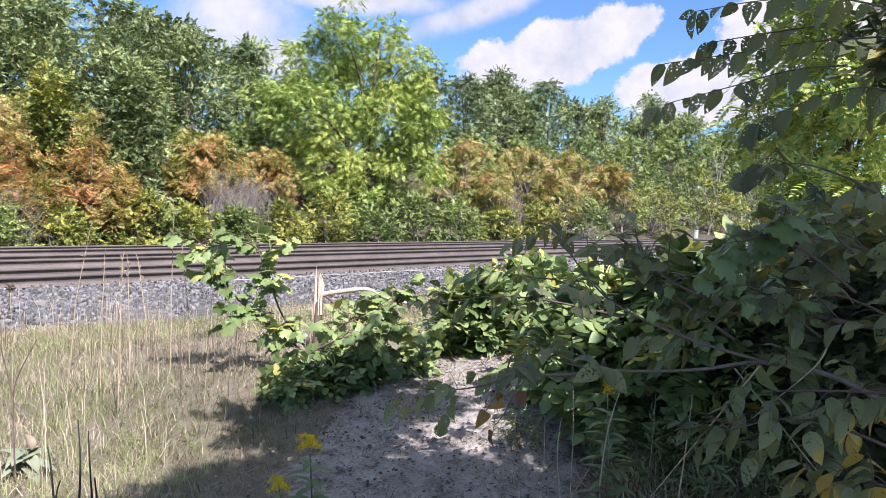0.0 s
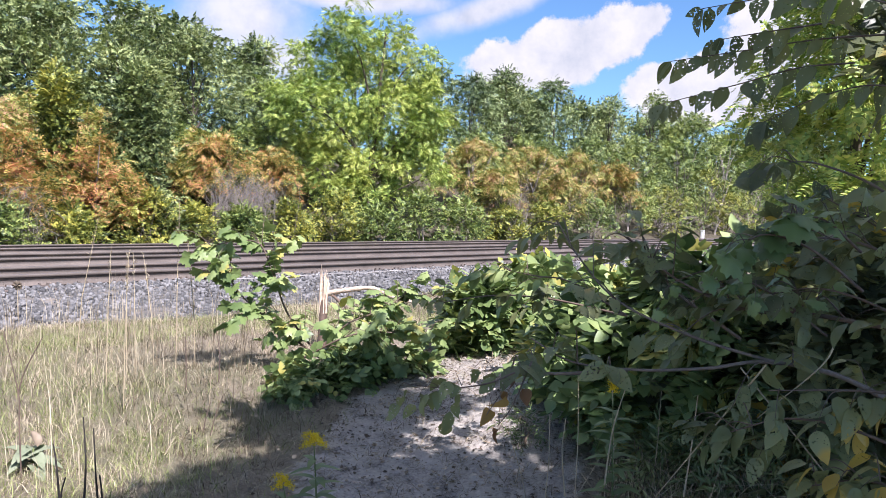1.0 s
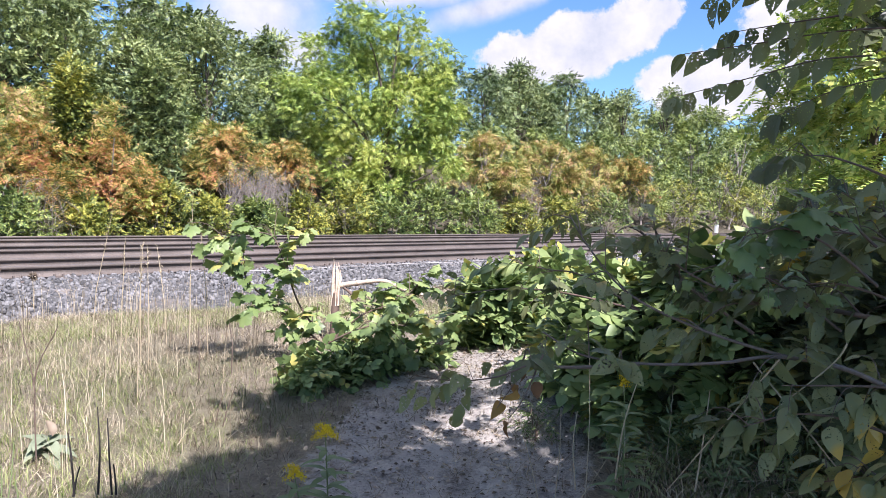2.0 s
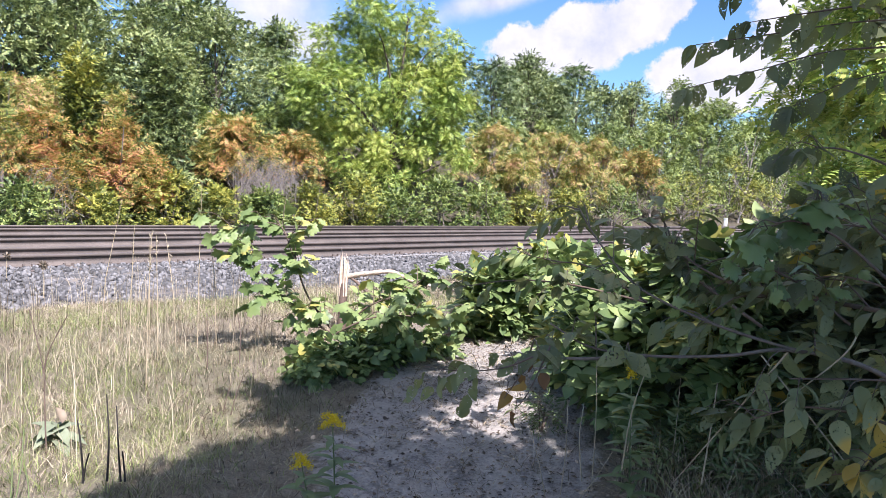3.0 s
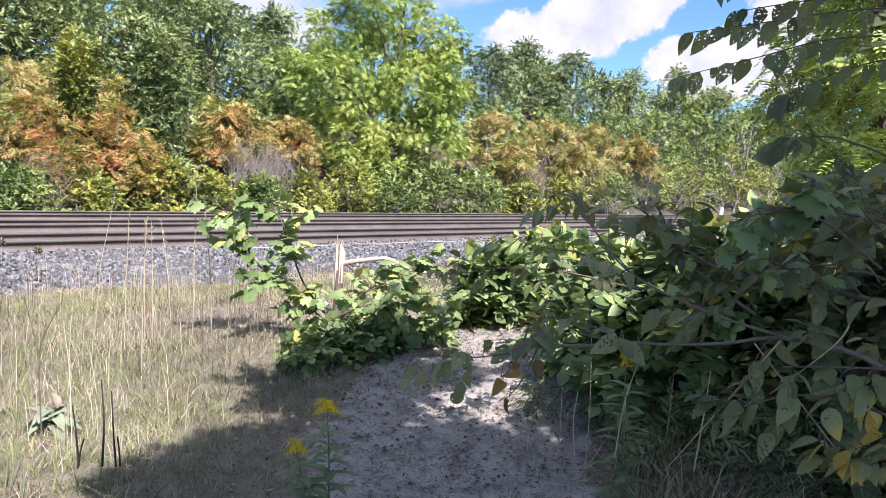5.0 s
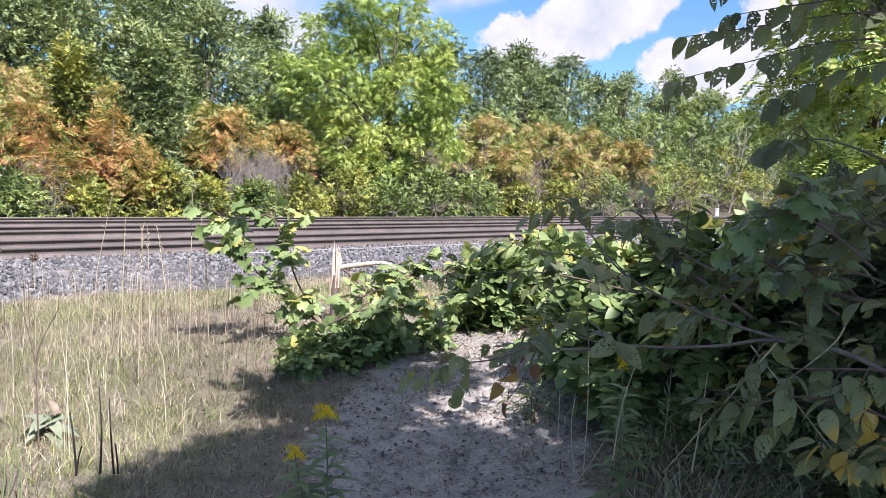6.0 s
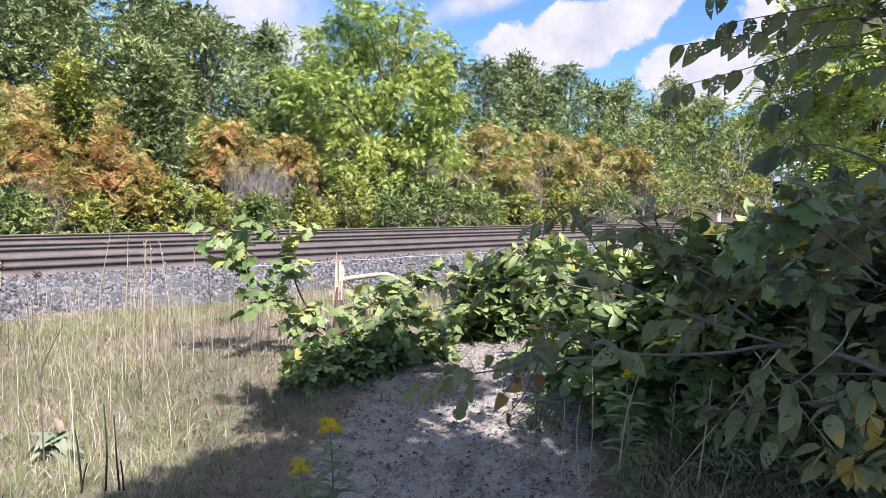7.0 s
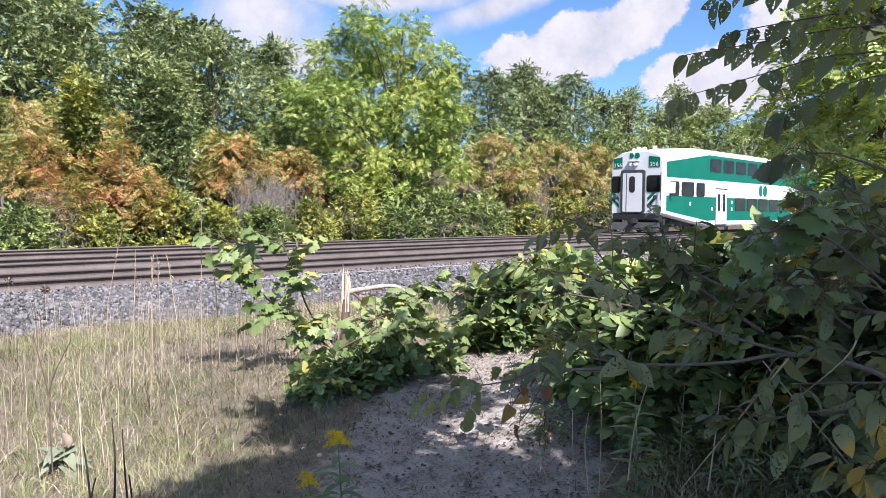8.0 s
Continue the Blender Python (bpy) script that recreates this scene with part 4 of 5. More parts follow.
# ---- foreground plants ----
def build_grass():
    """Dry field grass in bent tapering blades."""
    def patch(name, k, xr, yr, hmin, hmax, mat, label, seed, width=0.004, keep=None, tuft=1, bend=1.7):
        r = rng(seed)
        c = max(1, k // tuft)
        own = r.integers(0, c, k)
        x = r.uniform(*xr, c)[own] + r.normal(size=k) * 0.03
        y = r.uniform(*yr, c)[own] + r.normal(size=k) * 0.03
        m = keep(x, y, r)
        x, y = x[m], y[m]
        k = len(x)
        z = height(x, y) - 0.01
        a = r.uniform(0, 2 * np.pi, k)
        h = r.uniform(hmin, hmax, k) * (r.uniform(0.55, 1.25, c)[own])[m]
        lean = r.uniform(0.06, 1.0, k) * bend * h
        w = width * r.uniform(0.6, 1.5, k)
        t = np.array([0.0, 0.5, 1.0])
        cx = x[:, None] + np.cos(a)[:, None] * lean[:, None] * t ** 2
        cy = y[:, None] + np.sin(a)[:, None] * lean[:, None] * t ** 2
        cz = z[:, None] + h[:, None] * (t - 0.18 * t ** 3)
        b = r.uniform(0, np.pi, k)
        px, py = np.cos(b) * w, np.sin(b) * w
        taper = np.array([1, 0.8, 0.08])
        left = np.stack([cx - px[:, None] * taper, cy - py[:, None] * taper, cz], 2)
        right = np.stack([cx + px[:, None] * taper, cy + py[:, None] * taper, cz], 2)
        v = np.stack([left, right], 2).reshape(k, 6, 3)
        f = np.array([(0, 1, 3, 2), (2, 3, 5, 4)])
        f = (f[None] + (np.arange(k) * 6)[:, None, None]).reshape(-1, 4)
        tagged(part_of(name, mesh_from(name, v.reshape(-1, 3), f, mat)), label, "grass", kind="stuff")

    def off_path(x, y):
        d = np.full(x.shape, 9.0)
        for (x0, y0, r0), (x1, y1, r1) in zip(PATH, PATH[1:]):
            t = np.clip(((x - x0) * (x1 - x0) + (y - y0) * (y1 - y0)) / ((x1 - x0) ** 2 + (y1 - y0) ** 2), 0, 1)
            d = np.minimum(d, np.hypot(x - x0 - t * (x1 - x0), y - y0 - t * (y1 - y0)) / r0)
        return d

    def field(x, y, r):
        return (off_path(x, y) > r.uniform(0.8, 1.5, len(x))) & (y > 2.6 - 0.12 * x) & (y < r.uniform(8.3, 9.1, len(x))) & (x > 0.16 * y) & ((y > 5.2 + 0.25 * (x - 5)) | (x < 4.6))

    def green(x, y, r):
        g = np.sin(x * 1.3 + 0.8) + np.sin(y * 1.7 + x * 0.6)
        g = g + 1.7 * np.exp(-((x - 2.5) ** 2 + (y - 6.8) ** 2) / 1.6) + 1.3 * np.exp(-((x - 1.7) ** 2 + (y - 4.9) ** 2) / 1.4)
        return field(x, y, r) & (g + r.normal(size=len(x)) * 0.5 > 0.1)

    patch("dry_grass", 160000, (-0.5, 12), (2.2, 10), 0.03, 0.13, STRAW, "dry straw-coloured field grass", 101, 0.0016, keep=field, tuft=8)
    patch("green_grass", 130000, (-0.5, 10), (2.4, 9.6), 0.03, 0.14, GREENGRASS, "yellow-green patches of field grass", 102, 0.0014, keep=green, tuft=8)
    patch("dry_grass", 1500, (0.7, 6), (3.5, 9.0), 0.25, 0.7, STRAW, "tall thin dry grass stalks", 103, 0.0015, keep=lambda x, y, r: off_path(x, y) > 1.5, bend=0.3)
    patch("path_litter", 9000, (1.4, 6), (0.5, 4.6), 0.02, 0.1, STRAW, "sparse dry grass on the bare sand", 104, 0.0017, keep=lambda x, y, r: off_path(x, y) < 1.6, tuft=7, bend=3.0)
    patch("shade_grass", 1500, (2.3, 4.2), (0.4, 1.7), 0.08, 0.35, GREENGRASS, "rank grass in the shade of the thicket", 105, 0.0022, keep=lambda x, y, r: off_path(x, y) > 1.25, tuft=12)
    patch("shade_straw", 3500, (2.1, 3.7), (1.0, 2.5), 0.1, 0.45, STRAW, "pale dry grass at the foot of the thicket", 106, 0.0018, keep=lambda x, y, r: off_path(x, y) > 1.05, tuft=10)


build_grass()


def build_litter():
    """Dead leaves, crumbs of bark and twig ends strewn over the path."""
    r = rng(131)
    k = 9000
    u = r.uniform(0, len(PATH) - 1.001, k)
    i = u.astype(int)
    p = np.array(PATH)
    a, b = p[i], p[i + 1]
    c = a + (b - a) * (u - i)[:, None]
    x, y = c[:, 0] + r.normal(size=k) * 0.75, c[:, 1] + r.normal(size=k) * 0.75
    loc = np.stack([x, y, height(x, y) + 0.006], 1)
    flat = r.normal(size=(k, 3)) * [1, 1, 0.25]
    fr = frames_along(flat, np.tile([0, 0, 1.0], (k, 1)) + r.normal(size=(k, 3)) * 0.35)
    v, f = scatter((np.array([(0, 0, 0), (-0.35, 0.45, 0.12), (0, 1, 0.05), (0.35, 0.45, 0.12)]), np.array([(0, 3, 2, 1)])), fr, loc, r.uniform(0.008, 0.035, k))
    tagged(part_of("leaf_litter", mesh_from("leaf_litter", v, f, LITTER)), "brown crumbled leaf litter on the sandy path", "litter", kind="stuff")


build_litter()


def leaf_mesh(name, length, width, mat, lobes=0, fold=0.25, droop=0.3):
    """A single leaf with a midrib, folded and drooping; lobed for grape leaves."""
    n = 7
    t = np.linspace(0, 1, n)
    w = width * np.sin(np.pi * t ** 0.75) ** 0.8
    if lobes:
        w = width * np.array([0.5, 0.95, 0.9, 0.85, 0.6, 0.3, 0.0])
    ys = length * t - (0.12 * length if lobes else 0)
    zs = -droop * length * t ** 2
    v = []
    for i in range(n):
        back = 0.1 * length * ((-1.0 if i == 0 else 0.7) if lobes and i in (0, 3) else 0)
        v += [(-w[i], ys[i] + back, zs[i] + fold * w[i]), (0, ys[i], zs[i]), (w[i], ys[i] + back, zs[i] + fold * w[i])]
    f = []
    for i in range(n - 1):
        for j in (0, 1):
            a = i * 3 + j
            f.append((a, a + 1, a + 4, a + 3))
    return np.array(v), np.array(f)


LEAF_OVATE = leaf_mesh("leaf", 0.115, 0.033, THICKET)


def grape_leaf(length):
    """A heart-shaped leaf with five shallow lobes and teeth, cupped about its veins."""
    n = 26
    v = [(0, 0.3 * length, 0)]
    for i in range(n):
        a = 2 * np.pi * (i + 0.5) / n
        lobe = 0.5 + 0.07 * math.cos(5 * a) + 0.045 * (1 if i % 2 else -1)
        notch = 0.3 * math.exp(-((min(a, 2 * np.pi - a)) / 0.35) ** 2)
        q = (lobe - notch) * length
        x, y = math.sin(a) * q, 0.3 * length - math.cos(a) * q * 1.08
        v.append((x, y, -0.28 * abs(x) - 0.9 * max(0, y - 0.3 * length) ** 2 / length + 0.05 * length * math.cos(5 * a)))
    return np.array(v), np.array([(0, 1 + (i + 1) % n, 1 + i) for i in range(n)])


LEAF_GRAPE = grape_leaf(0.125)


def leafy(ob, lines, leaf, mat, seed, twigs=5, leaves=7, reach=0.3, thick=0.008, hang=0.6, singles=120, size=1.0, wood=STEM, pinnate=False):
    """Branches along given lines, side twigs, and leaves: the first ones single, the rest joined."""
    r = rng(seed)
    locs, dirs, ups = [], [], []
    for ln in lines:
        p = curve_points(ln, 8)
        v, f = tube(p, np.linspace(thick, thick * 0.35, len(p)), 7)
        part_of("branch", mesh_from("branch", v - np.array(ob.location), f, wood, True), ob)
        if pinnate:
            step = 0.047
            run = np.concatenate([[0], np.cumsum(np.linalg.norm(np.diff(p, axis=0), axis=1))])
            for j, u in enumerate(np.append(np.arange(0.2 * run[-1], run[-1], step), [run[-1], run[-1]])):
                b = np.array([np.interp(u, run, p[:, c]) for c in range(3)])
                d = unit(p[-1] - p[0])
                sd = unit(np.cross(d, [0, 0, 1])) * (1 if j % 2 else -1)
                locs.append(b)
                dirs.append(unit(sd * 0.45 + d * 0.55 + np.array([0, 0, -hang]) + r.normal(size=3) * 0.32))
                ups.append(sd + np.array([0, 0, 0.6]) + r.normal(size=3) * 0.4)
        for i in range(twigs):
            s = r.uniform(0.12, 1.0) if i else 1.0
            k = min(int(s * (len(p) - 1)), len(p) - 2)
            q = p[k]
            along = unit(p[k + 1] - p[k])
            d = unit(along * 0.7 + unit(r.normal(size=3)) * 0.8 + np.array([0, 0, 0.15]))
            n = reach * r.uniform(0.6, 1.3)
            tp = curve_points([q, q + d * n * 0.5 + np.array([0, 0, 0.03]), q + d * n + np.array([0, 0, -0.1 * n * hang * 2])], 4)
            v, f = tube(tp, np.linspace(thick * 0.4, thick * 0.15, len(tp)), 4)
            part_of("twig", mesh_from("twig", v - np.array(ob.location), f, wood, True), ob)
            for j in range(leaves):
                u = (j + 0.7) / leaves
                b = tp[0] + (tp[-1] - tp[0]) * u
                sd = unit(np.cross(d, [0, 0, 1])) * (1 if j % 2 else -1)
                dv = unit(sd * 0.8 + d * 0.6 + np.array([0, 0, -hang]) + r.normal(size=3) * 0.25)
                locs.append(b)
                dirs.append(dv)
                ups.append(np.array([0, 0, 1.0]) + r.normal(size=3) * 0.45)
    locs, fr = np.array(locs) - np.array(ob.location), frames_along(np.array(dirs), np.array(ups))
    sizes = size * r.uniform(0.65, 1.25, len(locs))
    me = mesh_from("leaf", leaf[0], leaf[1], mat, True)
    order = r.permutation(len(locs))
    for i in order[:singles]:
        m = Matrix([[*(fr[i][0] * sizes[i]), locs[i][0]], [*(fr[i][1] * sizes[i]), locs[i][1]], [*(fr[i][2] * sizes[i]), locs[i][2]], [0, 0, 0, 1]])
        o = part_of("leaf", me, ob)
        o.matrix_basis = m
    rest = order[singles:]
    if len(rest):
        v, f = scatter(leaf, fr[rest], locs[rest], sizes[rest])
        tagged(part_of("foliage", mesh_from("foliage", v, f, mat, True), ob), kind="stuff")


def build_thicket():
    """The shaded thicket: dense shrubs behind, leafy branches reaching out in front."""
    def filler(x, y, top, radius, seed, mat=THICKET, spray=None, **kw):
        base = float(height(x, y)) - 0.03
        plant("shrub", x, y, base, top, radius, mat, spray or BIG, "dense dark green shrub in the shade", "shrub", seed, group="shaded thicket", wood=STEM, stems=3, **kw)

    BIG = spray_leafy(8, 0.24, 0.088, 0.36, 9)
    filler(3.81, 0.981, 1.411, 0.387, 202, clumps=34, sprays=26, clump=0.24, start=0.02, size=1.0)
    filler(3.883, 1.64, 1.174, 0.442, 203, mat=VINE, clumps=34, sprays=26, clump=0.26, start=0.02, size=1.0)
    filler(4.185, 2.205, 1.12, 0.407, 204, mat=VINE, clumps=34, sprays=26, clump=0.26, start=0.02, size=1.0)
    filler(5.802, 3.983, 0.865, 0.619, 205, mat=VINE, clumps=40, sprays=30, clump=0.25, start=0.02, size=1.0)
    filler(3.511, 0.477, 2.488, 0.363, 206, clumps=12, sprays=16, clump=0.24, start=0.02, size=1.0)
    LEAFY = spray_leafy(7, 0.2, 0.078, 0.42, 19)
    filler(4.884, 3.944, 0.872, 0.35, 230, mat=VINE, spray=LEAFY, clumps=26, sprays=22, clump=0.2, start=0.05, size=1.0)
    filler(5.871, 4.144, 0.951, 0.5, 231, mat=YELLOWGREEN, spray=LEAFY, clumps=26, sprays=22, clump=0.2, start=0.05, size=1.0)
    filler(4.316, 2.499, 1.041, 0.38, 232, mat=VINE, spray=LEAFY, clumps=26, sprays=22, clump=0.2, start=0.05, size=1.0)
    filler(4.068, 2.113, 1.017, 0.42, 233, mat=VINE, spray=LEAFY, clumps=26, sprays=22, clump=0.2, start=0.05, size=1.0)
    filler(3.921, 1.727, 1.031, 0.4, 234, mat=THICKET, spray=LEAFY, clumps=26, sprays=22, clump=0.2, start=0.05, size=1.0)
    # sunlit feathery tree seen through the leaves
    x, y, top, rad = 9.889, 2.4, 5.2, 1.25
    plant("tree", x, y, float(height(x, y)), top, rad, WALNUT, PIN_WALNUT, "feathery sunlit young walnut tree", "tree", 211, clumps=80, sprays=40, clump=0.5, start=0.1, size=0.52)

    def branchy(lines, seed, **kw):
        ob = root("leafy_branch", lines[0][0], kw.pop("label", "leafy shrub branch with insect-eaten leaves in shade"), "shrub", "branches of the thicket")
        leafy(ob, lines, kw.pop("leaf", LEAF_OVATE), kw.pop("mat", THICKET), seed, **kw)

    branchy([[(2.884, 0.479, 0.78), (2.606, 0.651, 0.934), (2.347, 0.797, 0.995), (2.228, 0.929, 0.971), (2.128, 1.118, 0.951), (2.044, 1.288, 0.963), (2.045, 1.441, 1.015)], [(2.116, 1.131, 0.95), (1.936, 1.258, 0.943), (1.784, 1.355, 0.96)]], 301, twigs=3, leaves=5, reach=0.11, thick=0.0075, size=0.7, wood=GREYSTEM)
    branchy([[(2.884, 0.48, 0.798), (2.595, 0.665, 0.944), (2.347, 0.798, 1.002), (2.28, 1.028, 1.06), (2.23, 1.241, 1.15), (2.232, 1.397, 1.29), (2.231, 1.481, 1.403)]], 302, twigs=9, reach=0.18, thick=0.0065, size=0.66, wood=GREYSTEM)
    branchy([[(2.477, 0.506, 1.119), (2.433, 0.709, 1.142), (2.398, 0.899, 1.143), (2.447, 1.15, 1.222), (2.438, 1.32, 1.35)]], 303, twigs=12, reach=0.2, thick=0.008, size=0.66)
    branchy([[(2.697, 1.006, 1.002), (2.662, 1.204, 1.127), (2.687, 1.331, 1.199), (2.632, 1.4, 1.304)], [(3.245, 1.743, 0.962), (3.167, 2.137, 1.012), (3.217, 2.532, 0.989), (3.236, 2.958, 0.903)]], 308, twigs=9, reach=0.15, thick=0.006, size=0.66)
    branchy([[(2.885, 1.55, 1.011), (2.815, 1.786, 1.138), (2.801, 1.954, 1.152), (2.799, 2.109, 1.167)]], 309, twigs=7, reach=0.2, thick=0.005, size=0.72, mat=VINE, label="sunlit leafy branch at the edge of the thicket")
    # drooping compound leaves against the sky
    hanging = dict(twigs=0, pinnate=True, thick=0.003, hang=0.9, singles=60, size=0.64, label="dark compound leaves with holes hanging against the sky")
    branchy([[(2.205, 0.41, 1.942), (2.185, 0.588, 2.009), (2.161, 0.767, 2.027), (2.135, 0.947, 2.02)], [(2.371, 0.679, 1.988), (2.263, 0.799, 1.96), (2.264, 0.948, 1.956)]], 304, **hanging)
    branchy([[(2.375, 0.52, 1.935), (2.348, 0.701, 1.939), (2.258, 0.877, 1.913), (2.168, 1.053, 1.888)]], 305, **hanging)
    branchy([[(2.313, 0.585, 1.855), (2.315, 0.734, 1.857), (2.246, 0.885, 1.813), (2.144, 1.073, 1.757)]], 310, **hanging)
    branchy([[(2.348, 0.388, 1.736), (2.353, 0.536, 1.795), (2.357, 0.682, 1.777), (2.351, 0.836, 1.714)]], 311, **hanging)
    broad = dict(reach=0.12, thick=0.005, leaves=5, size=0.66)
    branchy([[(2.226, 0.353, 1.384), (2.237, 0.499, 1.511), (2.354, 0.673, 1.583), (2.295, 0.74, 1.589)]], 306, twigs=6, **broad)
    branchy([[(2.224, 0.347, 1.244), (2.235, 0.492, 1.349), (2.255, 0.622, 1.374), (2.276, 0.748, 1.362)], [(2.576, 0.406, 1.316), (2.571, 0.568, 1.41), (2.579, 0.716, 1.494)]], 312, twigs=7, **broad)
    branchy([[(2.209, 0.339, 0.824), (2.19, 0.515, 0.877), (2.176, 0.681, 0.877), (2.172, 0.832, 0.808)], [(2.211, 0.346, 0.992), (2.191, 0.519, 0.98), (2.147, 0.719, 0.953)], [(2.208, 0.335, 0.74), (2.207, 0.487, 0.746), (2.215, 0.626, 0.694)]], 307, twigs=6, **broad)
    branchy([[(2.33, 0.371, 1.118), (2.345, 0.509, 1.192), (2.35, 0.657, 1.227), (2.355, 0.8, 1.199)]], 313, twigs=7, **broad)

    branchy([[(2.04, 0.475, 1.252), (1.968, 0.57, 1.347), (1.891, 0.65, 1.383), (1.852, 0.7, 1.357)], [(2.14, 0.506, 1.343), (2.07, 0.58, 1.423), (1.997, 0.649, 1.425)]], 314, twigs=5, leaves=3, reach=0.12, thick=0.004, size=0.6, mat=VINE, leaf=LEAF_GRAPE, hang=0.5, label="broad green vine leaves climbing over the thicket")
    branchy([[(2.395, 0.645, 1.087), (2.314, 0.783, 1.207), (2.216, 0.913, 1.265), (2.125, 0.99, 1.236)]], 315, twigs=8, leaves=4, reach=0.14, thick=0.004, size=0.4, mat=VINE, leaf=LEAF_GRAPE, label="green vine shoot with lobed leaves in the thicket")


build_thicket()


def build_vine():
    """Wild grape over a low broken bush in the sun."""
    ob = root("grape_vine", (3.567, 4.363, 0.335), "sunlit wild grape vine sprawling over a low bush", "vine")
    leafy(ob, [[(3.567, 4.363, 0.335), (3.346, 4.481, 0.671), (3.21, 4.503, 0.999), (3.134, 4.601, 1.195), (2.896, 4.867, 1.146)],
               [(3.567, 4.363, 0.335), (3.231, 4.455, 0.603), (3.076, 4.643, 0.796), (2.999, 4.739, 0.952)],
               [(3.567, 4.363, 0.335), (3.548, 4.098, 0.615), (3.734, 3.896, 0.741), (3.912, 3.852, 0.854)],
               [(3.272, 4.246, 0.388), (3.415, 3.943, 0.567), (3.568, 3.773, 0.611), (3.895, 3.552, 0.567)]], LEAF_GRAPE, VINE, 401, twigs=19, leaves=6, reach=0.24, thick=0.008, hang=0.55, singles=280, size=0.78)


build_vine()


def stalk(name, line, r0, mat, label, category, group=""):
    p = curve_points(line, 6)
    v, f = tube(p - p[0], np.linspace(r0, r0 * 0.55, len(p)), 6)
    return tagged(part_of(name, mesh_from(name, v, f, mat, True), None, "", tuple(p[0])), label, category, group)


def build_stump():
    """A snapped sapling: a splintered pale stub with its fallen top beside it."""
    x, y, z = (4.219, 5.151, 0.606)
    ob = root("broken_sapling", (x, y, z), "snapped sapling with pale splintered stub and fallen trunk", "dead tree")
    r = rng(77)
    for i in range(22):
        a, h, q = r.uniform(0, 2 * np.pi), 0.36 * r.uniform(0.25, 1.0) ** 0.7, r.uniform(0.2, 1.0)
        o = np.array([math.cos(a), math.sin(a), 0]) * 0.032 * q
        w = r.uniform(0.006, 0.014)
        v, f = tube([o - [0, 0, 0.06], o + [0.004, 0.004, h * 0.3], o * 1.15 + [0.02 + r.normal() * 0.008, 0.015, h * 0.75], o * 1.3 + [0.03 + r.normal() * 0.012, 0.02, h]], [w, w, w * 0.8, 0.001], 4)
        part_of("splinter", mesh_from("splinter", v, f, PALEWOOD), ob)
    here = np.array([x, y, z])
    low = float(height(x, y)) - z - 0.05
    v, f = tube([(-0.02, 0, low), (-0.005, 0.005, low * 0.5), (0, 0, 0.0), (0.004, 0.003, 0.05)], [0.045, 0.038, 0.036, 0.03], 9)
    part_of("stub", mesh_from("stub", v, f, STEM, True), ob, "brown bark below the break")
    for k, ln in enumerate(([(4.25, 5.124, 0.719), (4.307, 4.985, 0.751), (4.434, 4.769, 0.781), (4.489, 4.551, 0.715), (4.634, 4.234, 0.665)], [(4.259, 5.113, 0.719), (4.273, 4.941, 0.622), (4.253, 4.809, 0.565)])):
        p = curve_points(ln, 6) - here
        v, f = tube(p, np.linspace(0.026, 0.01, len(p)) * (1 + 0.16 * np.sin(np.arange(len(p)) * 2.3)) * (1 if k == 0 else 0.6), 7)
        part_of("fallen_trunk", mesh_from("fallen_trunk", v, f, PALEWOOD if k == 0 else STEM, True), ob)


build_stump()


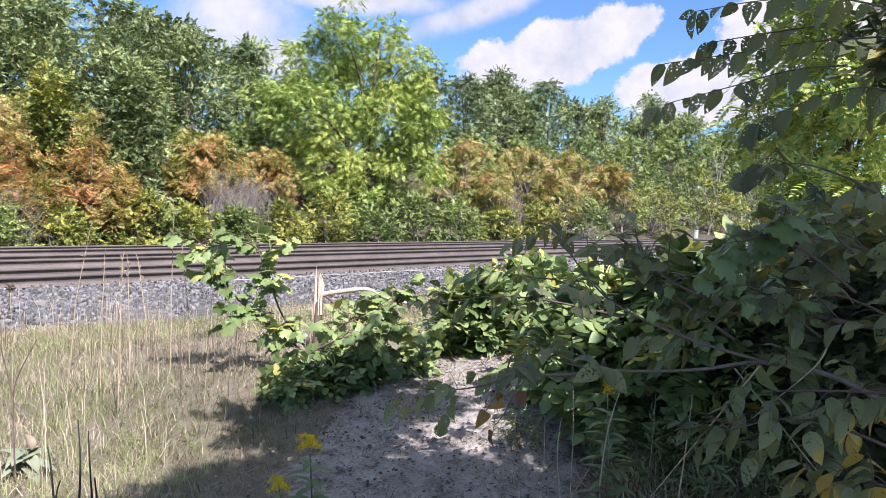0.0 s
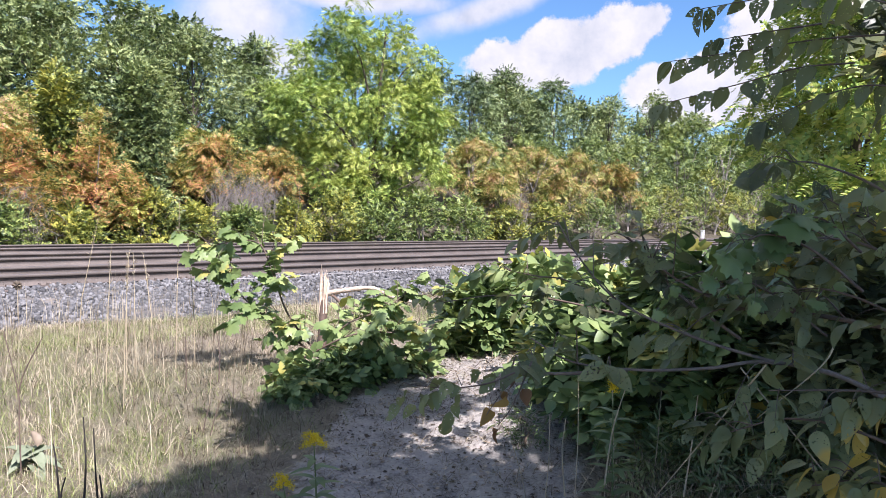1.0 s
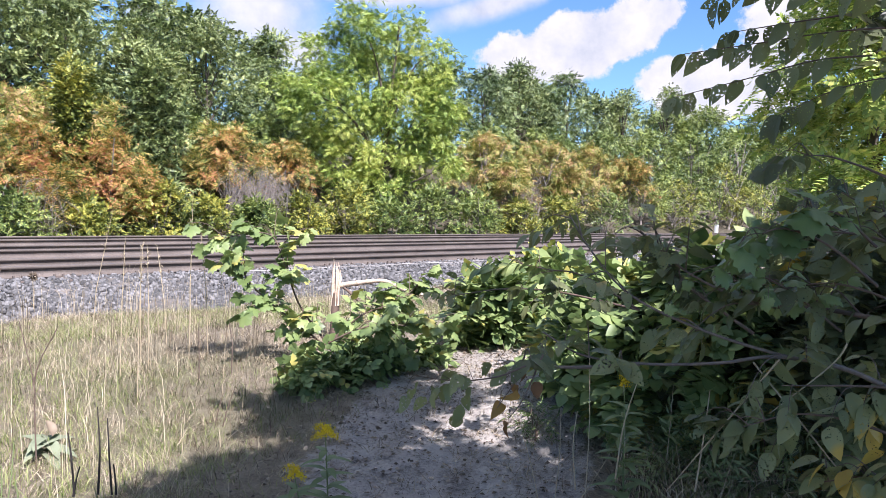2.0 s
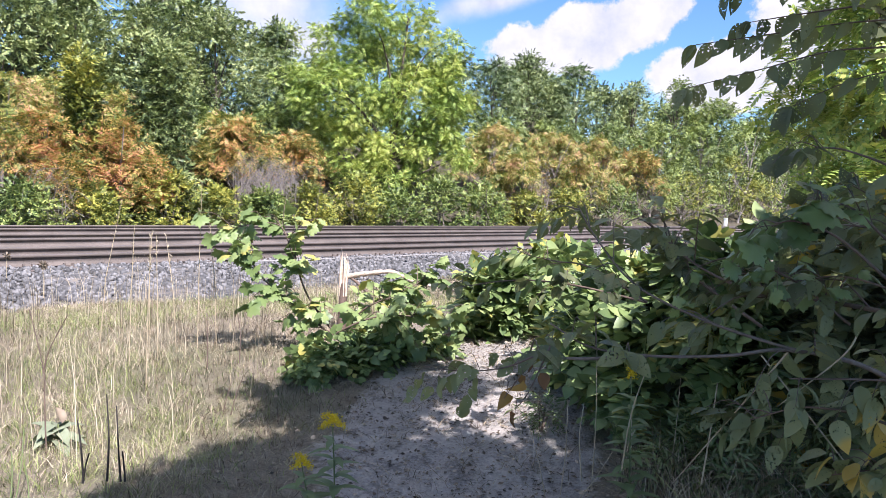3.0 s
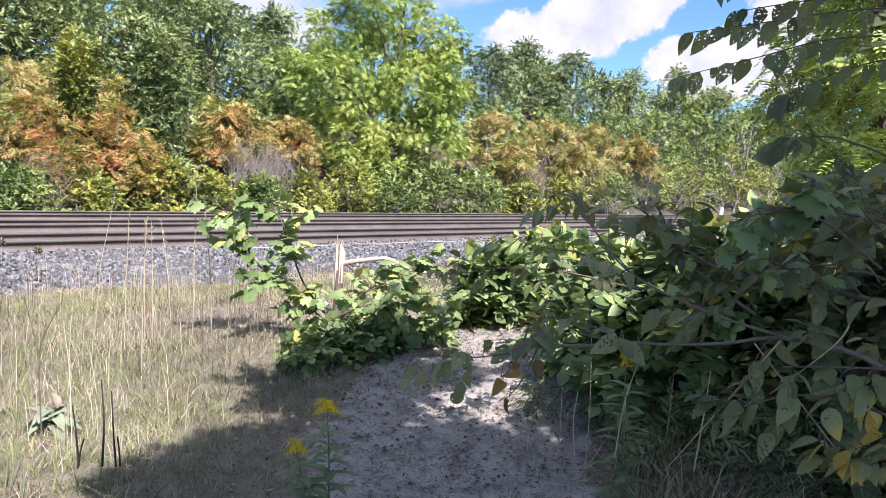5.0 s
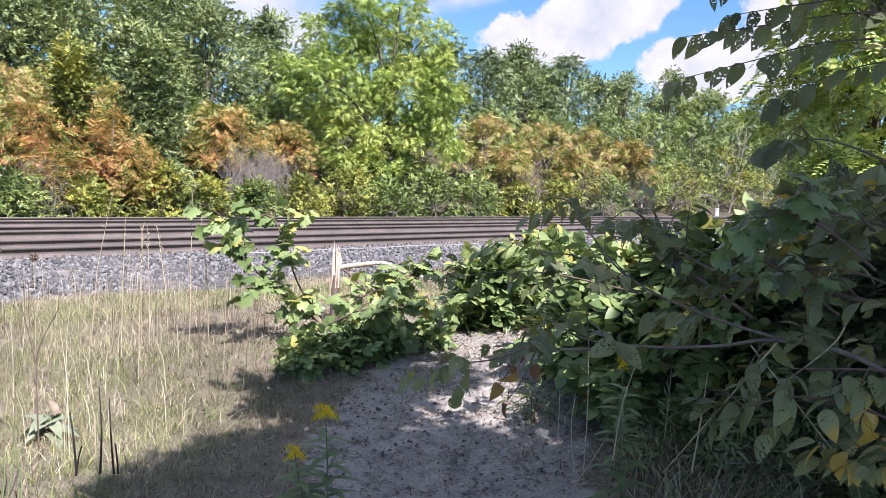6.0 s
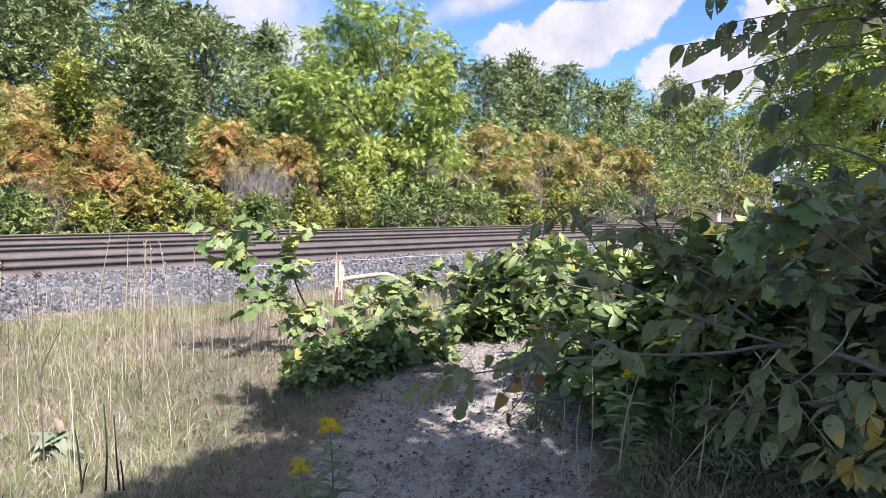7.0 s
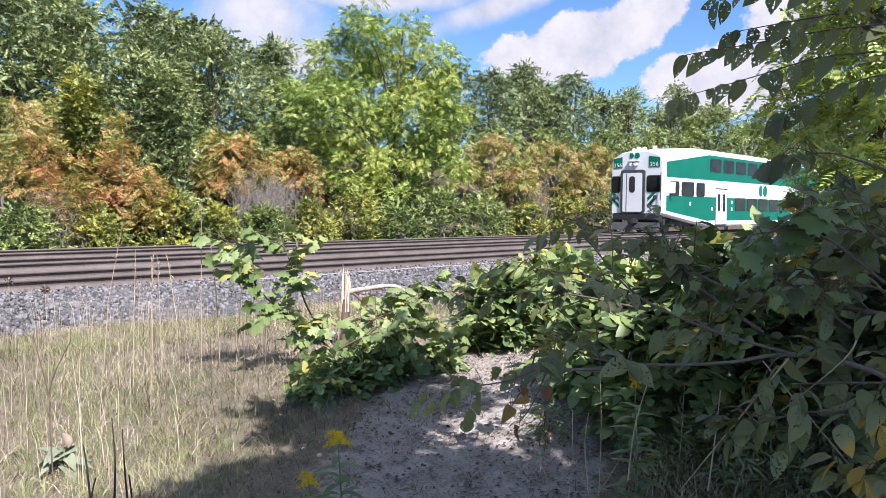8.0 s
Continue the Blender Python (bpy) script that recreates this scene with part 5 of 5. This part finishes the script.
def build_sticks():
    lab = "blackened dry stem standing in the grass"
    for ln in ([(1.323, 3.114, 0.193), (1.33, 3.117, 0.376), (1.326, 3.132, 0.554)], [(1.361, 3.071, 0.195), (1.356, 3.084, 0.331), (1.353, 3.099, 0.509)], [(1.217, 3.085, 0.23), (1.21, 3.101, 0.384), (1.203, 3.115, 0.472)],
               [(1.214, 3.087, 0.219), (1.224, 3.081, 0.296), (1.233, 3.073, 0.341)], [(1.373, 3.058, 0.195), (1.371, 3.064, 0.263), (1.367, 3.072, 0.32)]):
        stalk("dry_plant", ln, 0.005, BLACKSTEM, lab, "dry plant", "blackened stems")
    lab = "tall forked dry brown weed stem"
    for ln in ([(1.342, 3.841, 0.097), (1.339, 3.862, 0.388), (1.338, 3.872, 0.521), (1.296, 3.937, 0.81)], [(1.338, 3.872, 0.521), (1.36, 3.853, 0.627), (1.418, 3.797, 0.788)],
               [(2.384, 4.189, 0.335), (2.386, 4.197, 0.505), (2.386, 4.206, 0.647)], [(2.624, 4.219, 0.329), (2.631, 4.222, 0.506), (2.619, 4.244, 0.647)], [(2.489, 3.595, -0.028), (2.495, 3.595, 0.083), (2.494, 3.603, 0.193)],
               [(2.334, 3.927, 0.06), (2.35, 3.916, 0.19), (2.373, 3.897, 0.304)], [(2.366, 3.892, 0.094), (2.39, 3.874, 0.224), (2.424, 3.843, 0.355)]):
        stalk("dry_weed", ln, 0.004, STEM, lab, "dry plant", "weed stems")
    for ln in ([(1.035, 3.321, 0.082), (1.074, 3.364, 0.232), (1.101, 3.406, 0.389)],
               [(1.02, 3.327, 0.086), (1.041, 3.361, 0.194), (1.05, 3.396, 0.306)],
               [(1.078, 3.285, 0.084), (1.088, 3.314, 0.166), (1.085, 3.345, 0.252)]):
        stalk("green_stalk", ln, 0.0035, WEED, "slim green stalk standing in the grass", "weeds", "green stalks")
    r = rng(88)
    for px, py in ((2.428, 5.048), (2.468, 5.002), (2.653, 5.091), (2.197, 4.848), (2.131, 4.468), (2.753, 4.98), (2.321, 5.618), (2.951, 5.057)):
        z = float(height(px, py))
        h = r.uniform(0.75, 1.25)
        dx, dy = r.normal(size=2) * 0.07
        ob = root("grass_stalk", (px, py, z), "tall pale dry grass stalk with seed head", "grass", "tall stalks")
        v, f = tube([(0, 0, -0.05), (dx * 0.3, dy * 0.3, h * 0.5), (dx, dy, h)], [0.004, 0.003, 0.0015], 5)
        part_of("stem", mesh_from("stem", v, f, TAN, True), ob)
        k = 26
        t = r.uniform(0.72, 1.0, k)
        loc = np.stack([dx * t ** 1.6, dy * t ** 1.6, h * t], 1)
        fr = frames_along(r.normal(size=(k, 3)) * 0.5 + [0, 0, 1.0], r.normal(size=(k, 3)))
        v, f = scatter((np.array([(0, 0, 0), (-0.0022, 0.02, 0.001), (0, 0.04, 0), (0.0022, 0.02, 0.001)]), np.array([(0, 3, 2, 1)])), fr, loc, r.uniform(0.6, 1.2, k))
        tagged(part_of("seed_head", mesh_from("seed_head", v, f, STRAW), ob), kind="stuff")

    for low, top in (((3.118, 9.005, 0.243), (3.117, 9.037, 0.529)), ((3.252, 10.673, 0.211), (3.26, 10.699, 0.497))):
        ob = root("dry_flower", low, "dried brown flower head on a thin stem by the ballast", "dry plant", "dried flower heads")
        h = np.array(top) - np.array(low)
        part_of("stem", mesh_from("stem", *tube([(0, 0, -0.1), h * 0.5, h], [0.004, 0.0035, 0.003], 5), TAN, True), ob)
        k = 60
        d = unit(r.normal(size=(k, 3)))
        fr = frames_along(d, r.normal(size=(k, 3)))
        v, f = scatter((np.array([(0, 0, 0), (-0.012, 0.03, 0), (0, 0.055, 0), (0.012, 0.03, 0)]), np.array([(0, 3, 2, 1)])), fr, h + d * 0.01, r.uniform(0.6, 1.1, k))
        part_of("seed_head", mesh_from("seed_head", v, f, LITTER), ob, "brown dried seed head")


build_sticks()


def build_goldenrod():
    """Goldenrod: leafy stem with a plume of yellow florets."""
    r = rng(99)
    for k, (top, low, size) in enumerate((((1.821, 2.269, 0.532), (1.824, 2.244, 0.165), 1.0), ((1.681, 2.269, 0.406), (1.719, 2.211, 0.165), 0.8), ((2.664, 1.481, 0.747), (2.666, 1.456, 0.372), 0.4))):
        top, low = np.array(top), np.array(low)
        low[2] = float(height(low[0], low[1])) - 0.02
        ob = root("goldenrod", tuple(low), "goldenrod plant with yellow flower plume and narrow leaves", "wildflower", "goldenrod")
        p = curve_points([(0, 0, 0), (top - low) * 0.55 + [0.015, 0.01, 0], top - low], 8)
        v, f = tube(p, np.linspace(0.005, 0.002, len(p)), 6)
        part_of("stem", mesh_from("stem", v, f, WEED, True), ob)
        leaf = leaf_mesh("leaf", 0.12, 0.018, WEED, 0, 0.2, 0.4)
        me = mesh_from("leaf", leaf[0], leaf[1], WEED, True)
        for i in range(34):
            t = 0.12 + 0.8 * i / 34
            q = p[int(t * (len(p) - 1))] * 0.5 + (top - low) * t * 0.5
            a = i * 2.4
            fr = frames_along(np.array([[math.cos(a), math.sin(a), 0.35]]), np.array([[0, 0, 1.0]]))[0]
            o = part_of("leaf", me, ob)
            o.matrix_basis = Matrix.Translation(Vector(q)) @ Matrix(fr.tolist()).to_4x4() @ Matrix.Scale(1.35 - 0.6 * t, 4)
        n = int(900 * size)
        arm = r.integers(0, 7, n)
        u = r.uniform(0.1, 1, n)
        ang = arm * 0.9
        reach = 0.05 * size
        loc = (top - low) + np.stack([np.cos(ang) * u * reach, np.sin(ang) * u * reach, 0.03 * u - 0.045 * u ** 2 + 0.014 * (arm % 3)], 1) + r.normal(size=(n, 3)) * 0.006
        fr = frames_along(r.normal(size=(n, 3)) + [0, 0, 0.8], r.normal(size=(n, 3)))
        v, f = scatter((np.array([(0, 0, 0), (-0.4, 0.5, 0.1), (0, 1, 0), (0.4, 0.5, 0.1)]), np.array([(0, 3, 2, 1)])), fr, loc, r.uniform(0.004, 0.008, n))
        part_of("flower_plume", mesh_from("flower_plume", v, f, FLOWER), ob, "bright yellow flower plume")


build_goldenrod()


def build_mullein():
    """A withering mullein rosette: broad felted leaves round a short stem, one curled and brown."""
    at = (1.432, 3.972)
    ob = root("mullein", (*at, float(height(*at))), "pale grey-green felted mullein rosette in dry grass", "weeds")
    part_of("stem", mesh_from("stem", *tube([(0, 0, -0.05), (0.01, 0, 0.05), (0.012, 0.004, 0.12)], [0.012, 0.01, 0.004], 7), WEED, True), ob)
    r = rng(71)
    for i in range(13):
        a, rise = i * 2.4 + r.normal() * 0.4, r.uniform(0.1, 1.0)
        q = leaf_mesh("leaf", r.uniform(0.09, 0.16), r.uniform(0.034, 0.052), MULLEIN, 0, r.uniform(0.1, 0.6), r.uniform(0.5, 1.1))
        fr = frames_along(np.array([[math.cos(a), math.sin(a), rise]]), np.array([[0, 0, 1.0]]))[0]
        o = part_of("leaf", mesh_from("leaf", *q, MULLEIN, True), ob)
        o.matrix_basis = Matrix.Translation((0, 0, 0.02 + 0.008 * i)) @ Matrix(fr.tolist()).to_4x4()
    q = leaf_mesh("leaf", 0.1, 0.022, LITTER, 0, 1.1, 0.4)
    o = part_of("leaf", mesh_from("leaf", *q, LITTER, True), ob, "curled brown dead leaf")
    o.matrix_basis = Matrix.Translation((0.03, 0, 0.12)) @ Matrix.Rotation(radians(60), 4, "X")


build_mullein()


def build_post():
    x, y, top = (54.092, 23.2, 0.828)
    ob = root("marker_post", (x, y, 0.15), "short white railway marker post beside the track", "post")
    part("post", box_bm(0.22, 0.22, top - 0.15, (0, 0, (top - 0.15) / 2), 0.03), POSTWHITE, ob)
    part("post_cap", box_bm(0.26, 0.26, 0.06, (0, 0, top - 0.15 + 0.03), 0.02), POSTWHITE, ob)


build_post()


def build_weeds():
    """Low weeds at the foot of the vine, and brambles by the path."""
    lab = "low leafy green weeds at the edge of the path"
    spray = spray_leafy(7, 0.16, 0.055, 0.4, 15)
    for k, (px, py, pz) in enumerate(((3.172, 4.051, 0.296), (3.452, 4.038, 0.317), (3.717, 4.04, 0.321), (3.949, 3.931, 0.349))):
        b = float(height(px, py))
        plant("weed", px, py, b - 0.02, b + 0.16, 0.2, VINE, spray, lab, "weeds", 500 + k, clumps=7, sprays=18, clump=0.12, start=0.05, group="weeds by the path", stems=2, wood=STEM, trunk=0.004)
    bx, by = 3.477, 2.486
    b = float(height(bx, by))
    plant("weed", bx, by, b - 0.02, b + 0.2, 0.1, VINE, NARROW, "bright green sunlit weed by the sandy path", "weeds", 530, clumps=5, sprays=8, clump=0.06, size=0.55, start=0.05, group="weeds by the path", stems=3, wood=STEM, trunk=0.004)
    for k, (px, py, pz) in enumerate(((3.432, 1.504, 0.493), (3.456, 1.173, 0.476))):
        b = float(height(px, py))
        plant("weed", px, py, b - 0.02, b + 0.5, 0.2, WEED, NARROW, "rank green weeds in deep shade", "weeds", 520 + k, clumps=10, sprays=9, clump=0.12, start=0.05, group="shaded weeds", stems=3, wood=STEM, trunk=0.004)


build_weeds()


def build_withered():
    """Brown curled leaves and pale bare shoots on the low branch."""
    ob = root("withered_twig", (1.766, 1.301, 0.979), "thin twig with curled brown dead leaves", "twig")
    leafy(ob, [[(1.766, 1.301, 0.979), (1.704, 1.292, 0.924), (1.672, 1.325, 0.852)], [(1.799, 1.265, 0.996), (1.719, 1.272, 0.878), (1.692, 1.3, 0.821)]], leaf_mesh("leaf", 0.05, 0.02, DEADLEAF, 0, 0.9, 0.8), DEADLEAF, 601, twigs=3, leaves=1, reach=0.06, thick=0.003, hang=1.2, singles=30, size=0.8)
    ob = root("leafy_twig", (1.686, 1.241, 0.983), "green leafy shoot hanging over the sandy path", "twig")
    leafy(ob, [[(1.686, 1.241, 0.983), (1.634, 1.298, 0.95), (1.562, 1.378, 0.935), (1.485, 1.465, 0.944)]], LEAF_OVATE, THICKET, 602, twigs=6, leaves=4, reach=0.09, thick=0.003, hang=0.9, singles=40, size=0.5)
    r = rng(603)
    for ln in ([(2.245, 0.762, 1.005), (2.335, 0.948, 0.762), (2.399, 1.16, 0.474)], [(2.296, 0.854, 0.977), (2.322, 0.66, 0.757), (2.406, 0.556, 0.598)], [(2.461, 1.39, 0.44), (2.484, 1.376, 0.646), (2.521, 1.345, 0.812)],
               [(2.38, 0.614, 1.083), (2.347, 0.647, 1.001), (2.328, 0.809, 0.826)], [(2.463, 1.088, 0.477), (2.484, 1.075, 0.669), (2.499, 1.068, 0.822)], [(2.534, 1.603, 0.323), (2.529, 1.619, 0.499), (2.541, 1.613, 0.632)],
               [(3.113, 1.715, 0.055), (3.194, 1.761, 0.331), (3.249, 1.811, 0.622)],
               [(3.116, 1.914, 0.044), (3.206, 1.963, 0.361), (3.265, 2.013, 0.696)],
               [(2.994, 2.007, 0.019), (3.065, 2.035, 0.231), (3.117, 2.07, 0.451)],
               [(3.194, 1.574, 0.072), (3.285, 1.589, 0.339), (3.353, 1.609, 0.618)],
               [(3.247, 1.424, 0.091), (3.393, 1.326, 0.39), (3.504, 1.228, 0.695)],
               [(2.902, 2.022, 0.011), (2.928, 2.091, 0.177), (2.937, 2.169, 0.349)],
               [(2.943, 1.893, 0.024), (3.036, 1.838, 0.159), (3.116, 1.792, 0.296)]):
        stalk("bare_shoot", ln, 0.003, TAN, "long thin pale dry shoot in the shade", "twig", "dry shoots")


build_withered()


def build_brush():
    """Bare grey brush under the sumac."""
    for k, (x, y, top, rad) in enumerate(((16.822, 25.9, 3.095, 1.311), (17.852, 25.7, 2.822, 1.005), (34.029, 25.8, 3.104, 1.408), (9.041, 25.2, 2.063, 0.863))):
        r = rng(700 + k)
        b = float(height(x, y))
        ob = root("bare_brush", (x, y, b), "tangle of bare grey twigs under the sumac", "shrub", "bare brush")
        pile = Pile()
        for i in range(7):
            e = r.normal(size=3) * [0.45 * rad, 0.45 * rad, 0] + [0, 0, (top - b) * r.uniform(0.6, 0.95)]
            p = curve_points([(e[0] * 0.3, e[1] * 0.3, -0.1), e * [0.5, 0.5, 0.5] + r.normal(size=3) * 0.15, e], 5)
            part_of("stem", mesh_from("stem", *tube(p, np.linspace(0.018, 0.006, len(p)), 5), TWIG, True), ob)
        for i in range(240):
            a = r.uniform(0, 2 * np.pi)
            e = np.array([math.cos(a) * rad * r.uniform(0.1, 1), math.sin(a) * rad * r.uniform(0.1, 1), (top - b) * r.uniform(0.35, 1)])
            o = e * np.array([0.3, 0.3, 0.35]) * r.uniform(0, 1) + r.normal(size=3) * [0.4, 0.4, 0.1]
            m = (o + e) / 2 + r.normal(size=3) * 0.4
            pile.add(*tube(curve_points([o, m, e], 4), np.linspace(0.009, 0.003, 8), 4))
        tagged(part_of("twig_tangle", pile.mesh("twig_tangle", TWIG), ob), kind="stuff")


build_brush()



# ---- what moves ----
def motions():
    """The train comes on along the far track at a steady 24 metres a second."""
    for car, lead in ((cab_car, 0.0), (coach, 26.8)):
        walk(car, [(t, pose(36.1 + 24.35 * (8.0 - t) + lead, TRACKS[2], RAIL_TOP)) for t in (0.0, 2.0, 4.0, 6.0, 7.0, 8.0)])


motions()
